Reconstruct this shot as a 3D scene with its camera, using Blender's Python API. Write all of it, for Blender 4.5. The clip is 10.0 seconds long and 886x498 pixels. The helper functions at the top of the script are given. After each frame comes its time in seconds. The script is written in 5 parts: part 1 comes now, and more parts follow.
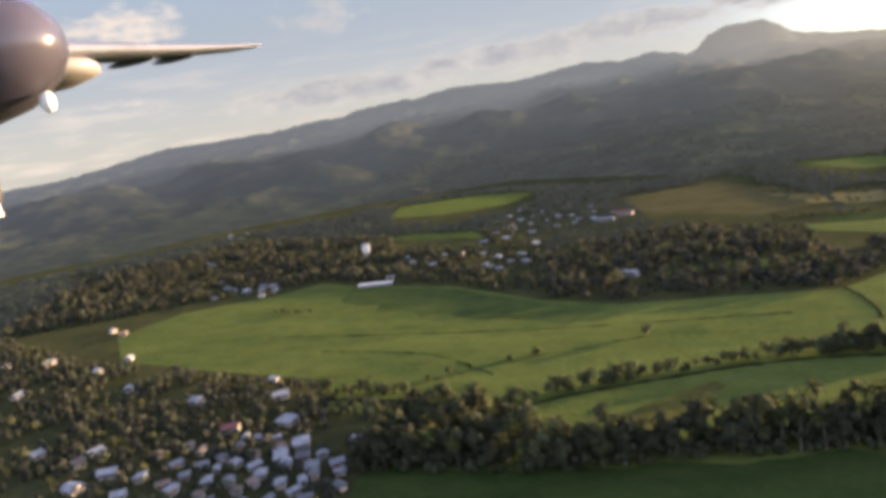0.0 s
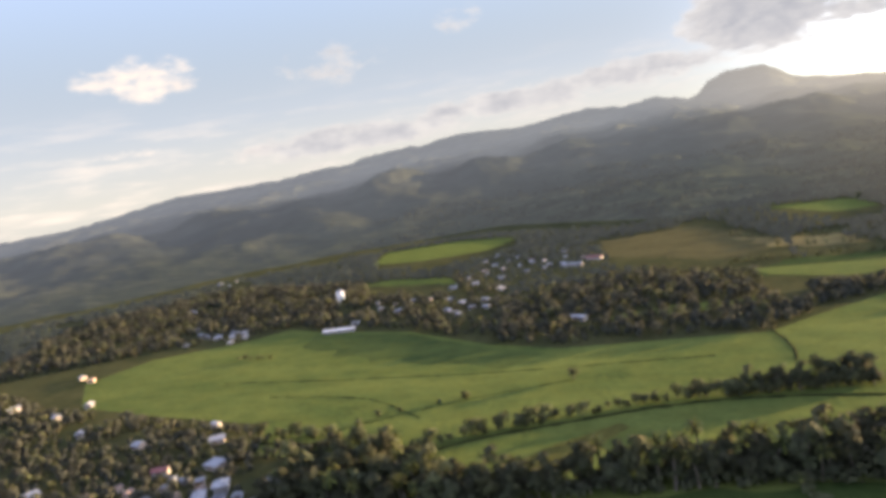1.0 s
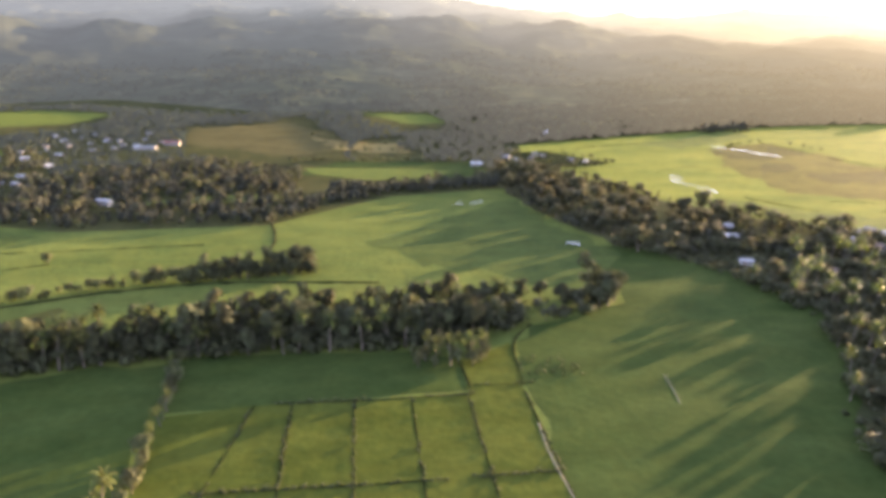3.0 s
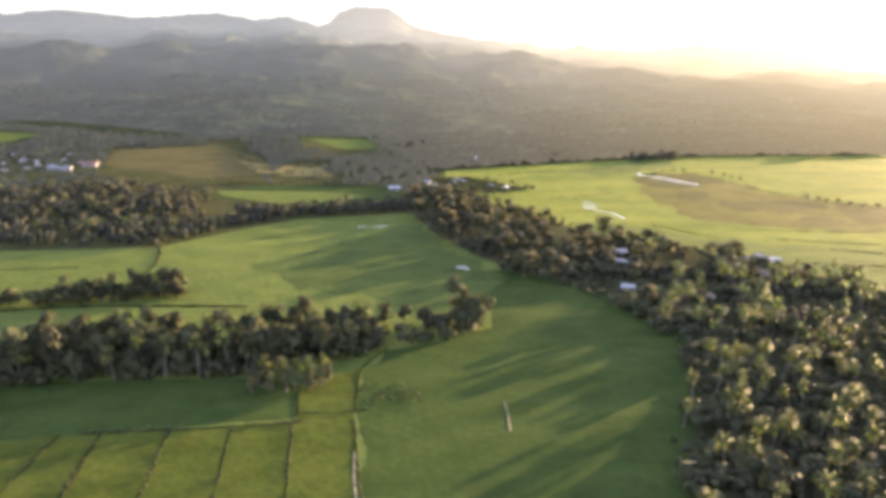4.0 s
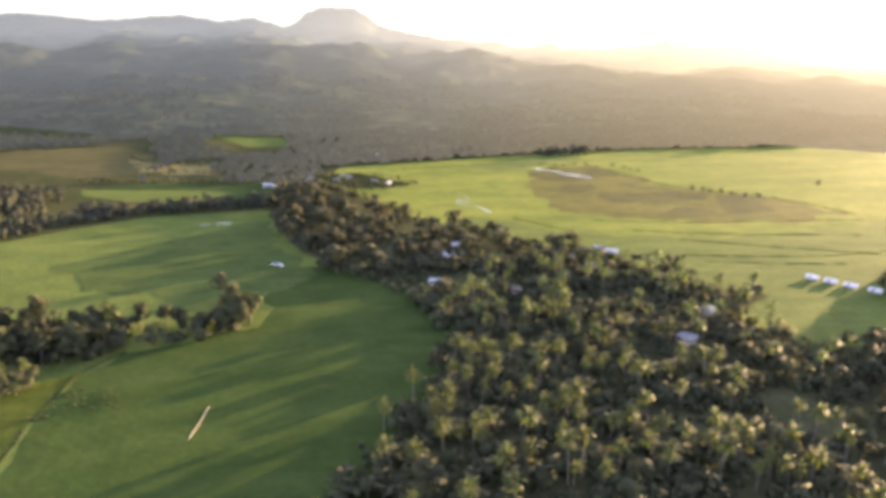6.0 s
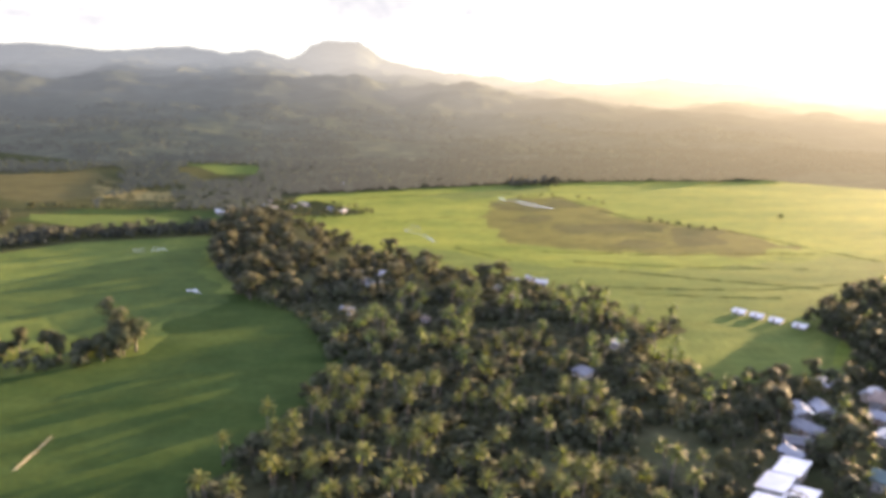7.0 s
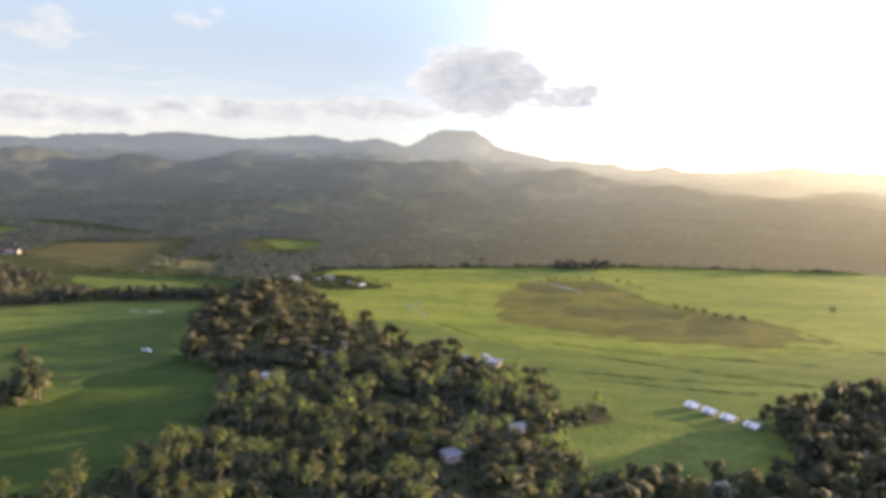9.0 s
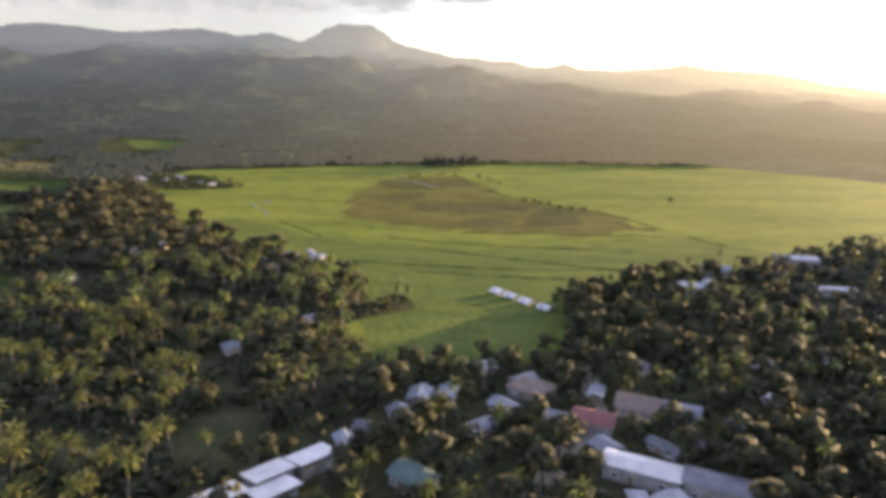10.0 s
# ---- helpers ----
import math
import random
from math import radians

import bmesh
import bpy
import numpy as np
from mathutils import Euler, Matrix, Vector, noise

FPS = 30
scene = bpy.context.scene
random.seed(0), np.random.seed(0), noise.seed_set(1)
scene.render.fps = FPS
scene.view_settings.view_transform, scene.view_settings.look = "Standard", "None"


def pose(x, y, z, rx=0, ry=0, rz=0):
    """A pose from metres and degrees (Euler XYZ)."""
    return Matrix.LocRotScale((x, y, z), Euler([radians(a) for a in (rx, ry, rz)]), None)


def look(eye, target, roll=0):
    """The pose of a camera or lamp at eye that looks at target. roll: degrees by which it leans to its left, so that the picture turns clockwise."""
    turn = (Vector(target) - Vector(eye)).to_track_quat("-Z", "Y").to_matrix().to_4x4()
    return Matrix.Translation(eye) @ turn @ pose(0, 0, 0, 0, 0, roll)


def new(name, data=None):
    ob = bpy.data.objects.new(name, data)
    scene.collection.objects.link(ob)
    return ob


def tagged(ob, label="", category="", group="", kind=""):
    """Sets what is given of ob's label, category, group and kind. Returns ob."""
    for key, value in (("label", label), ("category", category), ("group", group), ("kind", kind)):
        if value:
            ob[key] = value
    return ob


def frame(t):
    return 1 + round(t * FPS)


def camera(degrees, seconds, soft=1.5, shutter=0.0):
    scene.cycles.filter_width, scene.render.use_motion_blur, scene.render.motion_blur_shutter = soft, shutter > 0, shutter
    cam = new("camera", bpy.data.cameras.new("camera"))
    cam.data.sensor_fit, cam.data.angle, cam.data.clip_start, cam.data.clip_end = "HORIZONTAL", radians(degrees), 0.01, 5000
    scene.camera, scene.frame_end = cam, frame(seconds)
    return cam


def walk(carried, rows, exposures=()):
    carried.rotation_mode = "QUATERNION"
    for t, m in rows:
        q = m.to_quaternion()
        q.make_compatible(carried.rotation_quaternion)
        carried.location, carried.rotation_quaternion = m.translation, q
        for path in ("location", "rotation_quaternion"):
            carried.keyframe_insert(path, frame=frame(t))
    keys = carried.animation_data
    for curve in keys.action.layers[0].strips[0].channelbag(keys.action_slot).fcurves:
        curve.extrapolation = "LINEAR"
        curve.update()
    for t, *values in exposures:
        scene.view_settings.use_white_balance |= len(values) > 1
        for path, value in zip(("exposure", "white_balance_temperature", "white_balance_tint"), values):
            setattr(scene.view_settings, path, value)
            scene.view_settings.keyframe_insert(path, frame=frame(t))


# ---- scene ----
# ---------- camera: a level, straight descent along +x ----------
cam = camera(64.86, 10.0, soft=4.5)
EYE, SPEED, DRIFT = (0.0, 0.0, 103.15), (38.308, 0.0, -2.62), (-0.0609, 0.0086, 0.0107)
TURNS = [
    (0.0, 19.56, -9.99, -9.11),
    (0.1, 20.03, -10.65, -8.72),
    (0.3, 22.02, -11.02, -8.49),
    (0.5, 21.47, -10.68, -9.04),
    (0.6, 21.26, -9.80, -9.55),
    (0.7, 20.89, -8.19, -10.15),
    (0.8, 20.60, -6.86, -10.55),
    (0.9, 20.24, -6.34, -9.90),
    (1.0, 19.97, -6.22, -9.68),
    (1.1, 19.66, -6.40, -9.08),
    (1.2, 19.54, -7.37, -8.46),
    (1.3, 19.03, -9.81, -8.52),
    (1.5, 16.28, -13.08, -5.67),
    (1.6, 14.57, -13.56, -5.70),
    (1.7, 11.86, -13.44, -4.57),
    (1.8, 8.50, -13.08, -2.91),
    (1.9, 5.75, -13.35, -0.92),
    (2.0, 2.54, -13.53, 0.78),
    (2.1, -0.14, -13.56, 2.53),
    (2.2, -2.78, -13.67, 2.93),
    (2.3, -4.95, -15.45, 1.12),
    (2.4, -6.79, -17.89, 1.63),
    (2.5, -7.18, -19.27, 1.35),
    (2.6, -6.99, -20.11, 0.84),
    (2.7, -6.58, -20.38, 0.62),
    (2.9, -6.33, -18.72, -0.11),
    (3.0, -6.70, -17.32, 0.12),
    (3.2, -7.57, -15.59, -0.04),
    (4.3, -9.80, -15.05, 1.32),
    (4.5, -9.86, -15.13, 0.86),
    (5.0, -10.44, -15.52, 1.19),
    (5.5, -10.66, -15.45, 0.78),
    (5.7, -10.82, -15.31, 0.58),
    (6.8, -10.37, -13.09, 1.21),
    (7.0, -10.24, -12.37, 1.29),
    (7.5, -10.03, -11.28, 0.76),
    (7.8, -9.89, -11.11, 0.28),
    (8.0, -9.34, -10.11, 1.28),
    (8.2, -6.48, -8.22, 0.98),
    (8.3, -5.40, -7.11, 1.17),
    (8.4, -4.43, -6.08, 1.03),
    (8.5, -3.68, -5.68, 1.15),
    (8.6, -3.06, -5.70, 1.24),
    (8.7, -2.28, -5.92, 1.21),
    (8.9, -1.00, -5.98, 1.85),
    (9.0, -0.10, -5.61, 1.97),
    (9.1, 0.64, -5.13, 2.74),
    (9.2, 1.29, -4.60, 1.67),
    (9.3, 1.73, -4.26, 0.87),
    (9.4, -0.11, -4.75, 0.48),
    (9.5, -2.74, -6.64, 0.45),
    (9.6, -3.76, -8.16, 0.76),
    (9.7, -5.07, -9.64, 0.96),
    (9.8, -5.92, -10.86, 1.70),
    (10.0, -7.99, -13.42, 2.07),
]


def eye_at(t):
    return [e + s * t + 0.5 * d * t * t for e, s, d in zip(EYE, SPEED, DRIFT)]


walk(cam, [(t, pose(*eye_at(t)) @ pose(0, 0, 0, 0, 0, yaw) @ pose(0, 0, 0, 90 + pitch) @ pose(0, 0, 0, 0, 0, roll)) for t, yaw, pitch, roll in TURNS],
     exposures=[(0.0, 3.15, 8500, 22), (0.5, 3.33, 8500, 22), (1.5, 3.60, 8500, 22), (2.2, 3.94, 8600, 23), (2.6, 4.00, 8700, 24), (3.2, 4.18, 8700, 23), (4.5, 4.12, 8700, 23), (7.5, 4.06, 8600, 23), (9.0, 3.66, 8200, 20), (10.0, 3.46, 8500, 22)])

# ---------- light ----------
SUN_AZ, SUN_EL = 60.0, 5.7
S = Vector((math.sin(radians(SUN_AZ)) * math.cos(radians(SUN_EL)), math.cos(radians(SUN_AZ)) * math.cos(radians(SUN_EL)), math.sin(radians(SUN_EL))))
world = bpy.data.worlds.new("world")
scene.world = world
world.use_nodes = True
wn = world.node_tree
sky = wn.nodes.new("ShaderNodeTexSky")
sky.sky_type, sky.sun_disc = "NISHITA", False
sky.sun_elevation, sky.sun_rotation = radians(SUN_EL), radians(SUN_AZ)
sky.air_density, sky.dust_density, sky.ozone_density, sky.altitude = 0.8, 0.9, 3.5, 100
pale = wn.nodes.new("ShaderNodeHueSaturation")
pale.inputs["Saturation"].default_value, pale.inputs["Hue"].default_value = 0.75, 0.512
wn.links.new(sky.outputs[0], pale.inputs["Color"])
wn.links.new(pale.outputs[0], wn.nodes["Background"].inputs[0])
wn.nodes["Background"].inputs[1].default_value = 0.15
sun_data = bpy.data.lights.new("sun", "SUN")
sun_data.energy, sun_data.angle, sun_data.color = 2.75, radians(0.6), (1.0, 0.80, 0.52)
sun = new("sun", sun_data)
sun.matrix_world = look(S * 500, (0, 0, 0))


# ---------- materials ----------
def nodes_of(name):
    m = bpy.data.materials.new(name)
    m.use_nodes = True
    t = m.node_tree
    for n in list(t.nodes):
        t.nodes.remove(n)
    return m, t


def link(t, a, b):
    t.links.new(a, b)


def noise_tex(t, scale, detail=4.0, stretch=None, turn=0.0):
    pos = t.nodes.new("ShaderNodeNewGeometry").outputs["Position"]
    mp = t.nodes.new("ShaderNodeMapping")
    link(t, pos, mp.inputs["Vector"])
    mp.inputs["Rotation"].default_value = (0, 0, radians(turn))
    mp.inputs["Scale"].default_value = stretch or (1, 1, 1)
    n = t.nodes.new("ShaderNodeTexNoise")
    n.inputs["Scale"].default_value, n.inputs["Detail"].default_value = scale, detail
    link(t, mp.outputs[0], n.inputs["Vector"])
    return n.outputs["Fac"]


def ramp(t, fac, stops):
    r = t.nodes.new("ShaderNodeValToRGB")
    link(t, fac, r.inputs[0])
    e = r.color_ramp.elements
    while len(e) < len(stops):
        e.new(0.5)
    for el, (p, c) in zip(e, stops):
        el.position, el.color = p, (*c, 1)
    return r.outputs[0]


def mix(t, fac, a, b, blend="MIX"):
    m = t.nodes.new("ShaderNodeMix")
    m.data_type, m.blend_type = "RGBA", blend
    if isinstance(fac, (int, float)):
        m.inputs[0].default_value = fac
    else:
        link(t, fac, m.inputs[0])
    for v, s in ((a, m.inputs[6]), (b, m.inputs[7])):
        if isinstance(v, tuple):
            s.default_value = (*v, 1)
        else:
            link(t, v, s)
    return m.outputs[2]


def principled(t, color, rough=0.8, metal=0.0, spec=0.3, bump=None, strength=0.4, dist=0.3):
    p = t.nodes.new("ShaderNodeBsdfPrincipled")
    if isinstance(color, tuple):
        p.inputs["Base Color"].default_value = (*color, 1)
    else:
        link(t, color, p.inputs["Base Color"])
    p.inputs["Roughness"].default_value, p.inputs["Metallic"].default_value = rough, metal
    p.inputs["Specular IOR Level"].default_value = spec
    if bump is not None:
        b = t.nodes.new("ShaderNodeBump")
        b.inputs["Strength"].default_value, b.inputs["Distance"].default_value = strength, dist
        link(t, bump, b.inputs["Height"])
        link(t, b.outputs[0], p.inputs["Normal"])
    return p


def finish(t, shader):
    o = t.nodes.new("ShaderNodeOutputMaterial")
    link(t, shader, o.inputs[0])


def fuzzy(p, amount, tint=(1.0, 0.92, 0.7)):
    """The soft light that a nap of blades or leaves gives at a low angle."""
    p.inputs["Sheen Weight"].default_value, p.inputs["Sheen Roughness"].default_value = amount, 0.5
    p.inputs["Sheen Tint"].default_value = (*tint, 1)


def soil_mat(name, dark, light, big, fine, turn=0.0, stretch=(1, 1, 1), leafy=0.0, bump=0.35, shine=0.013):
    """Low growth on a field: two scales of colour and a soft nap."""
    m, t = nodes_of(name)
    a = noise_tex(t, big, 5.0, stretch, turn)
    b = noise_tex(t, fine, 6.0)
    base = mix(t, ramp(t, a, [(0.35, (0, 0, 0)), (0.65, (1, 1, 1))]), dark, light)
    # plots of differing age and thin places
    plot = noise_tex(t, big * 4.5, 3.0, (stretch[0], stretch[1] * 0.6, 1), turn + 8)
    base = mix(t, ramp(t, plot, [(0.42, (0, 0, 0)), (0.62, (0.4, 0.4, 0.4))]), base, tuple(c * k for c, k in zip(light, (1.1, 0.98, 0.9))))
    thin = noise_tex(t, 0.07, 5.0, (1, 1.6, 1), turn)
    base = mix(t, 0.55, base, ramp(t, thin, [(0.34, (0.62, 0.66, 0.70)), (0.56, (1.0, 1.0, 1.0))]), "MULTIPLY")
    col = mix(t, 0.5, base, ramp(t, b, [(0.25, (0.45, 0.45, 0.45)), (0.75, (1.0, 1.0, 1.0))]), "MULTIPLY")
    p = principled(t, col, 0.95, spec=shine, bump=b, strength=bump, dist=1.0)
    fuzzy(p, leafy)
    finish(t, p.outputs[0])
    return m


def leaf_mat(name, dark, light, through_light=0.4, gloss=0.45, nap=0.25, shine=0.02, blade=0.5):
    m, t = nodes_of(name)
    info = t.nodes.new("ShaderNodeObjectInfo").outputs["Random"]
    isl = t.nodes.new("ShaderNodeNewGeometry").outputs["Random Per Island"]
    a = mix(t, ramp(t, isl, [(0.3, (0, 0, 0)), (1.0, (1, 1, 1))]), dark, light)
    v = t.nodes.new("ShaderNodeHueSaturation")
    mr = t.nodes.new("ShaderNodeMapRange")
    mr.inputs["To Min"].default_value, mr.inputs["To Max"].default_value = 0.7, 1.35
    link(t, info, mr.inputs["Value"])
    link(t, mr.outputs[0], v.inputs["Value"])
    mr2 = t.nodes.new("ShaderNodeMapRange")
    mr2.inputs["To Min"].default_value, mr2.inputs["To Max"].default_value = 0.475, 0.515
    link(t, info, mr2.inputs["Value"])
    link(t, mr2.outputs[0], v.inputs["Hue"])
    link(t, a, v.inputs["Color"])
    p = principled(t, v.outputs[0], gloss, spec=shine)
    fuzzy(p, nap)
    tr = t.nodes.new("ShaderNodeBsdfTranslucent")
    # each spray is shaded as part of the rounded crown that it grows on
    crown = t.nodes.new("ShaderNodeAttribute")
    crown.attribute_name = "crown_normal"
    turn = t.nodes.new("ShaderNodeVectorTransform")
    turn.vector_type, turn.convert_from, turn.convert_to = "NORMAL", "OBJECT", "WORLD"
    link(t, crown.outputs["Vector"], turn.inputs[0])
    own = t.nodes.new("ShaderNodeVectorMath")
    own.operation = "SCALE"
    own.inputs["Scale"].default_value = blade
    link(t, t.nodes.new("ShaderNodeNewGeometry").outputs["Normal"], own.inputs[0])
    both = t.nodes.new("ShaderNodeVectorMath")
    link(t, turn.outputs[0], both.inputs[0])
    link(t, own.outputs[0], both.inputs[1])
    unit = t.nodes.new("ShaderNodeVectorMath")
    unit.operation = "NORMALIZE"
    link(t, both.outputs[0], unit.inputs[0])
    link(t, unit.outputs[0], p.inputs["Normal"])
    link(t, unit.outputs[0], tr.inputs["Normal"])
    hot = mix(t, 1.0, v.outputs[0], (0.9, 1.0, 0.5), "MULTIPLY")
    br = t.nodes.new("ShaderNodeHueSaturation")
    br.inputs["Value"].default_value = 1.6
    link(t, hot, br.inputs["Color"])
    link(t, br.outputs[0], tr.inputs[0])
    ms = t.nodes.new("ShaderNodeMixShader")
    ms.inputs[0].default_value = through_light
    link(t, p.outputs[0], ms.inputs[1])
    link(t, tr.outputs[0], ms.inputs[2])
    finish(t, ms.outputs[0])
    return m


def plain_mat(name, dark, light, scale, rough=0.7, metal=0.0, spec=0.4, bump=0.2, dist=0.03, vary=0.25):
    m, t = nodes_of(name)
    a = noise_tex(t, scale, 6.0)
    col = mix(t, ramp(t, a, [(0.3, (0, 0, 0)), (0.7, (1, 1, 1))]), dark, light)
    info = t.nodes.new("ShaderNodeObjectInfo").outputs["Random"]
    mr = t.nodes.new("ShaderNodeMapRange")
    mr.inputs["To Min"].default_value, mr.inputs["To Max"].default_value = 1 - vary, 1 + vary * 0.4
    link(t, info, mr.inputs["Value"])
    v = t.nodes.new("ShaderNodeHueSaturation")
    link(t, mr.outputs[0], v.inputs["Value"])
    link(t, col, v.inputs["Color"])
    finish(t, principled(t, v.outputs[0], rough, metal, spec, a, bump, dist).outputs[0])
    return m


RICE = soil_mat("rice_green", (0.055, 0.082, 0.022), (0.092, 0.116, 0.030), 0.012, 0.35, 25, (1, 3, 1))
# the deep and mid greens also carry tree shade painted into shadowed fields
RICE_DEEP_SHADED = soil_mat("rice_deep_green_shaded", (0.025, 0.044, 0.012), (0.035, 0.056, 0.016), 0.02, 0.4, 60, (1, 3, 1), bump=0.15)
RICE_HALF_SHADED = soil_mat("rice_half_shaded", (0.036, 0.058, 0.018), (0.056, 0.080, 0.023), 0.02, 0.4, 60, (1, 3, 1), bump=0.2)
RICE_RIPE = soil_mat("rice_ripening", (0.038, 0.053, 0.011), (0.050, 0.065, 0.014), 0.03, 0.4, 25, (1, 3, 1), bump=0.18)
RICE_BRIGHT = soil_mat("rice_bright", (0.078, 0.108, 0.022), (0.132, 0.154, 0.032), 0.009, 0.3, 75, (1, 4, 1))
RICE_MEADOW = soil_mat("meadow_green", (0.060, 0.088, 0.021), (0.088, 0.116, 0.027), 0.02, 0.2, 40, (1, 3, 1))
FALLOW = soil_mat("fallow_earth", (0.048, 0.048, 0.020), (0.070, 0.066, 0.028), 0.02, 0.3, 40, (1, 2, 1))
STUBBLE = soil_mat("rice_stubble", (0.060, 0.064, 0.018), (0.094, 0.092, 0.026), 0.025, 0.3, 40, (1, 2, 1))
DRY_GRASS = soil_mat("dry_grass", (0.10, 0.085, 0.035), (0.17, 0.145, 0.06), 0.03, 0.2, 30, (1, 2, 1), bump=0.2)
SCRUB = soil_mat("scrub_ground", (0.042, 0.048, 0.017), (0.066, 0.068, 0.024), 0.02, 0.25, bump=0.15)
SCRUB_DRY = soil_mat("scrub_dry", (0.014, 0.020, 0.010), (0.036, 0.041, 0.020), 0.014, 0.12, 10, (1, 3, 1), bump=0.2, shine=0.0)
VALLEY = soil_mat("valley_floor", (0.030, 0.036, 0.015), (0.052, 0.055, 0.023), 0.02, 0.25, bump=0.15, shine=0.006)
GROVE_FLOOR = soil_mat("grove_floor", (0.036, 0.044, 0.020), (0.060, 0.062, 0.032), 0.05, 0.4, bump=0.3, shine=0.0)
BUND = soil_mat("bund_grass", (0.012, 0.018, 0.007), (0.024, 0.029, 0.011), 0.2, 0.8, shine=0.0)
PALM_LEAF = leaf_mat("palm_leaf", (0.022, 0.030, 0.011), (0.108, 0.116, 0.036), 0.3, 0.55, 0.05, 0.04, 2.2)
LEAF = leaf_mat("tree_leaf", (0.027, 0.032, 0.017), (0.045, 0.049, 0.025), 0.18, 0.75, 0.08, 0.05)
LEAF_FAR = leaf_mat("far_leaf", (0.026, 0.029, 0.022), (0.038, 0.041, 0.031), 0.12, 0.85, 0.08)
LEAF_LIGHT = leaf_mat("light_leaf", (0.048, 0.055, 0.027), (0.070, 0.077, 0.037), 0.2, 0.75, 0.1, 0.02)
BARK = plain_mat("bark", (0.045, 0.036, 0.026), (0.095, 0.078, 0.058), 1.5, 0.9)
ROOF_WHITE = plain_mat("roof_zinc", (0.15, 0.16, 0.165), (0.29, 0.30, 0.305), 0.4, 0.6, 0.0, 0.2)
ROOF_GREY = plain_mat("roof_grey", (0.10, 0.11, 0.118), (0.20, 0.212, 0.222), 0.4, 0.5, 0.1, vary=0.55)
ROOF_BRIGHT = plain_mat("roof_new_zinc", (0.38, 0.37, 0.34), (0.54, 0.52, 0.48), 0.4, 0.5, 0.0, 0.4)
ROOF_RED = plain_mat("roof_red", (0.11, 0.035, 0.03), (0.18, 0.06, 0.05), 0.4, 0.55)
ROOF_BROWN = plain_mat("roof_rust", (0.10, 0.07, 0.052), (0.17, 0.12, 0.09), 0.5, 0.7)
ROOF_GREEN = plain_mat("roof_green", (0.04, 0.075, 0.065), (0.07, 0.12, 0.105), 0.4, 0.55)
WALL = plain_mat("wall_plaster", (0.14, 0.13, 0.115), (0.25, 0.235, 0.21), 0.5, 0.85)
WALL_WARM = plain_mat("wall_warm", (0.24, 0.19, 0.14), (0.38, 0.31, 0.24), 0.5, 0.85)
WALL_BOARD = plain_mat("wall_board", (0.085, 0.075, 0.062), (0.15, 0.13, 0.11), 0.5, 0.9)
WOOD = plain_mat("door_wood", (0.10, 0.06, 0.035), (0.2, 0.13, 0.08), 2.0, 0.6)
GLASS = plain_mat("window_glass", (0.02, 0.025, 0.03), (0.05, 0.06, 0.07), 1.0, 0.08, 0.0, 0.6, 0.0)
TARP = plain_mat("white_sheet", (0.46, 0.48, 0.49), (0.60, 0.62, 0.63), 0.3, 0.5)
PATH_EARTH = plain_mat("path_earth", (0.12, 0.108, 0.074), (0.20, 0.18, 0.13), 0.2, 0.9)
WATER = plain_mat("water", (0.03, 0.04, 0.04), (0.05, 0.06, 0.05), 0.05, 0.04, 0.0, 1.0, 0.15, 0.02, 0.0)
DARK_PAINT = plain_mat("nacelle_paint", (0.035, 0.035, 0.05), (0.06, 0.055, 0.07), 1.5, 0.22, 0.0, 0.6, 0.03, 0.01, 0.0)
WING_PAINT = plain_mat("wing_paint", (0.075, 0.085, 0.11), (0.11, 0.12, 0.15), 1.2, 0.5, 0.0, 0.5, 0.03, 0.01, 0.0)
LIGHT_PAINT = plain_mat("fairing_paint", (0.55, 0.54, 0.5), (0.68, 0.66, 0.62), 1.2, 0.35, 0.0, 0.5, 0.03, 0.01, 0.0)
FAIRING_PAINT = plain_mat("belly_paint", (0.16, 0.155, 0.155), (0.22, 0.21, 0.205), 1.2, 0.4, 0.0, 0.4, 0.03, 0.01, 0.0)
RUBBER = plain_mat("tyre_rubber", (0.02, 0.02, 0.02), (0.045, 0.04, 0.04), 3.0, 0.7)


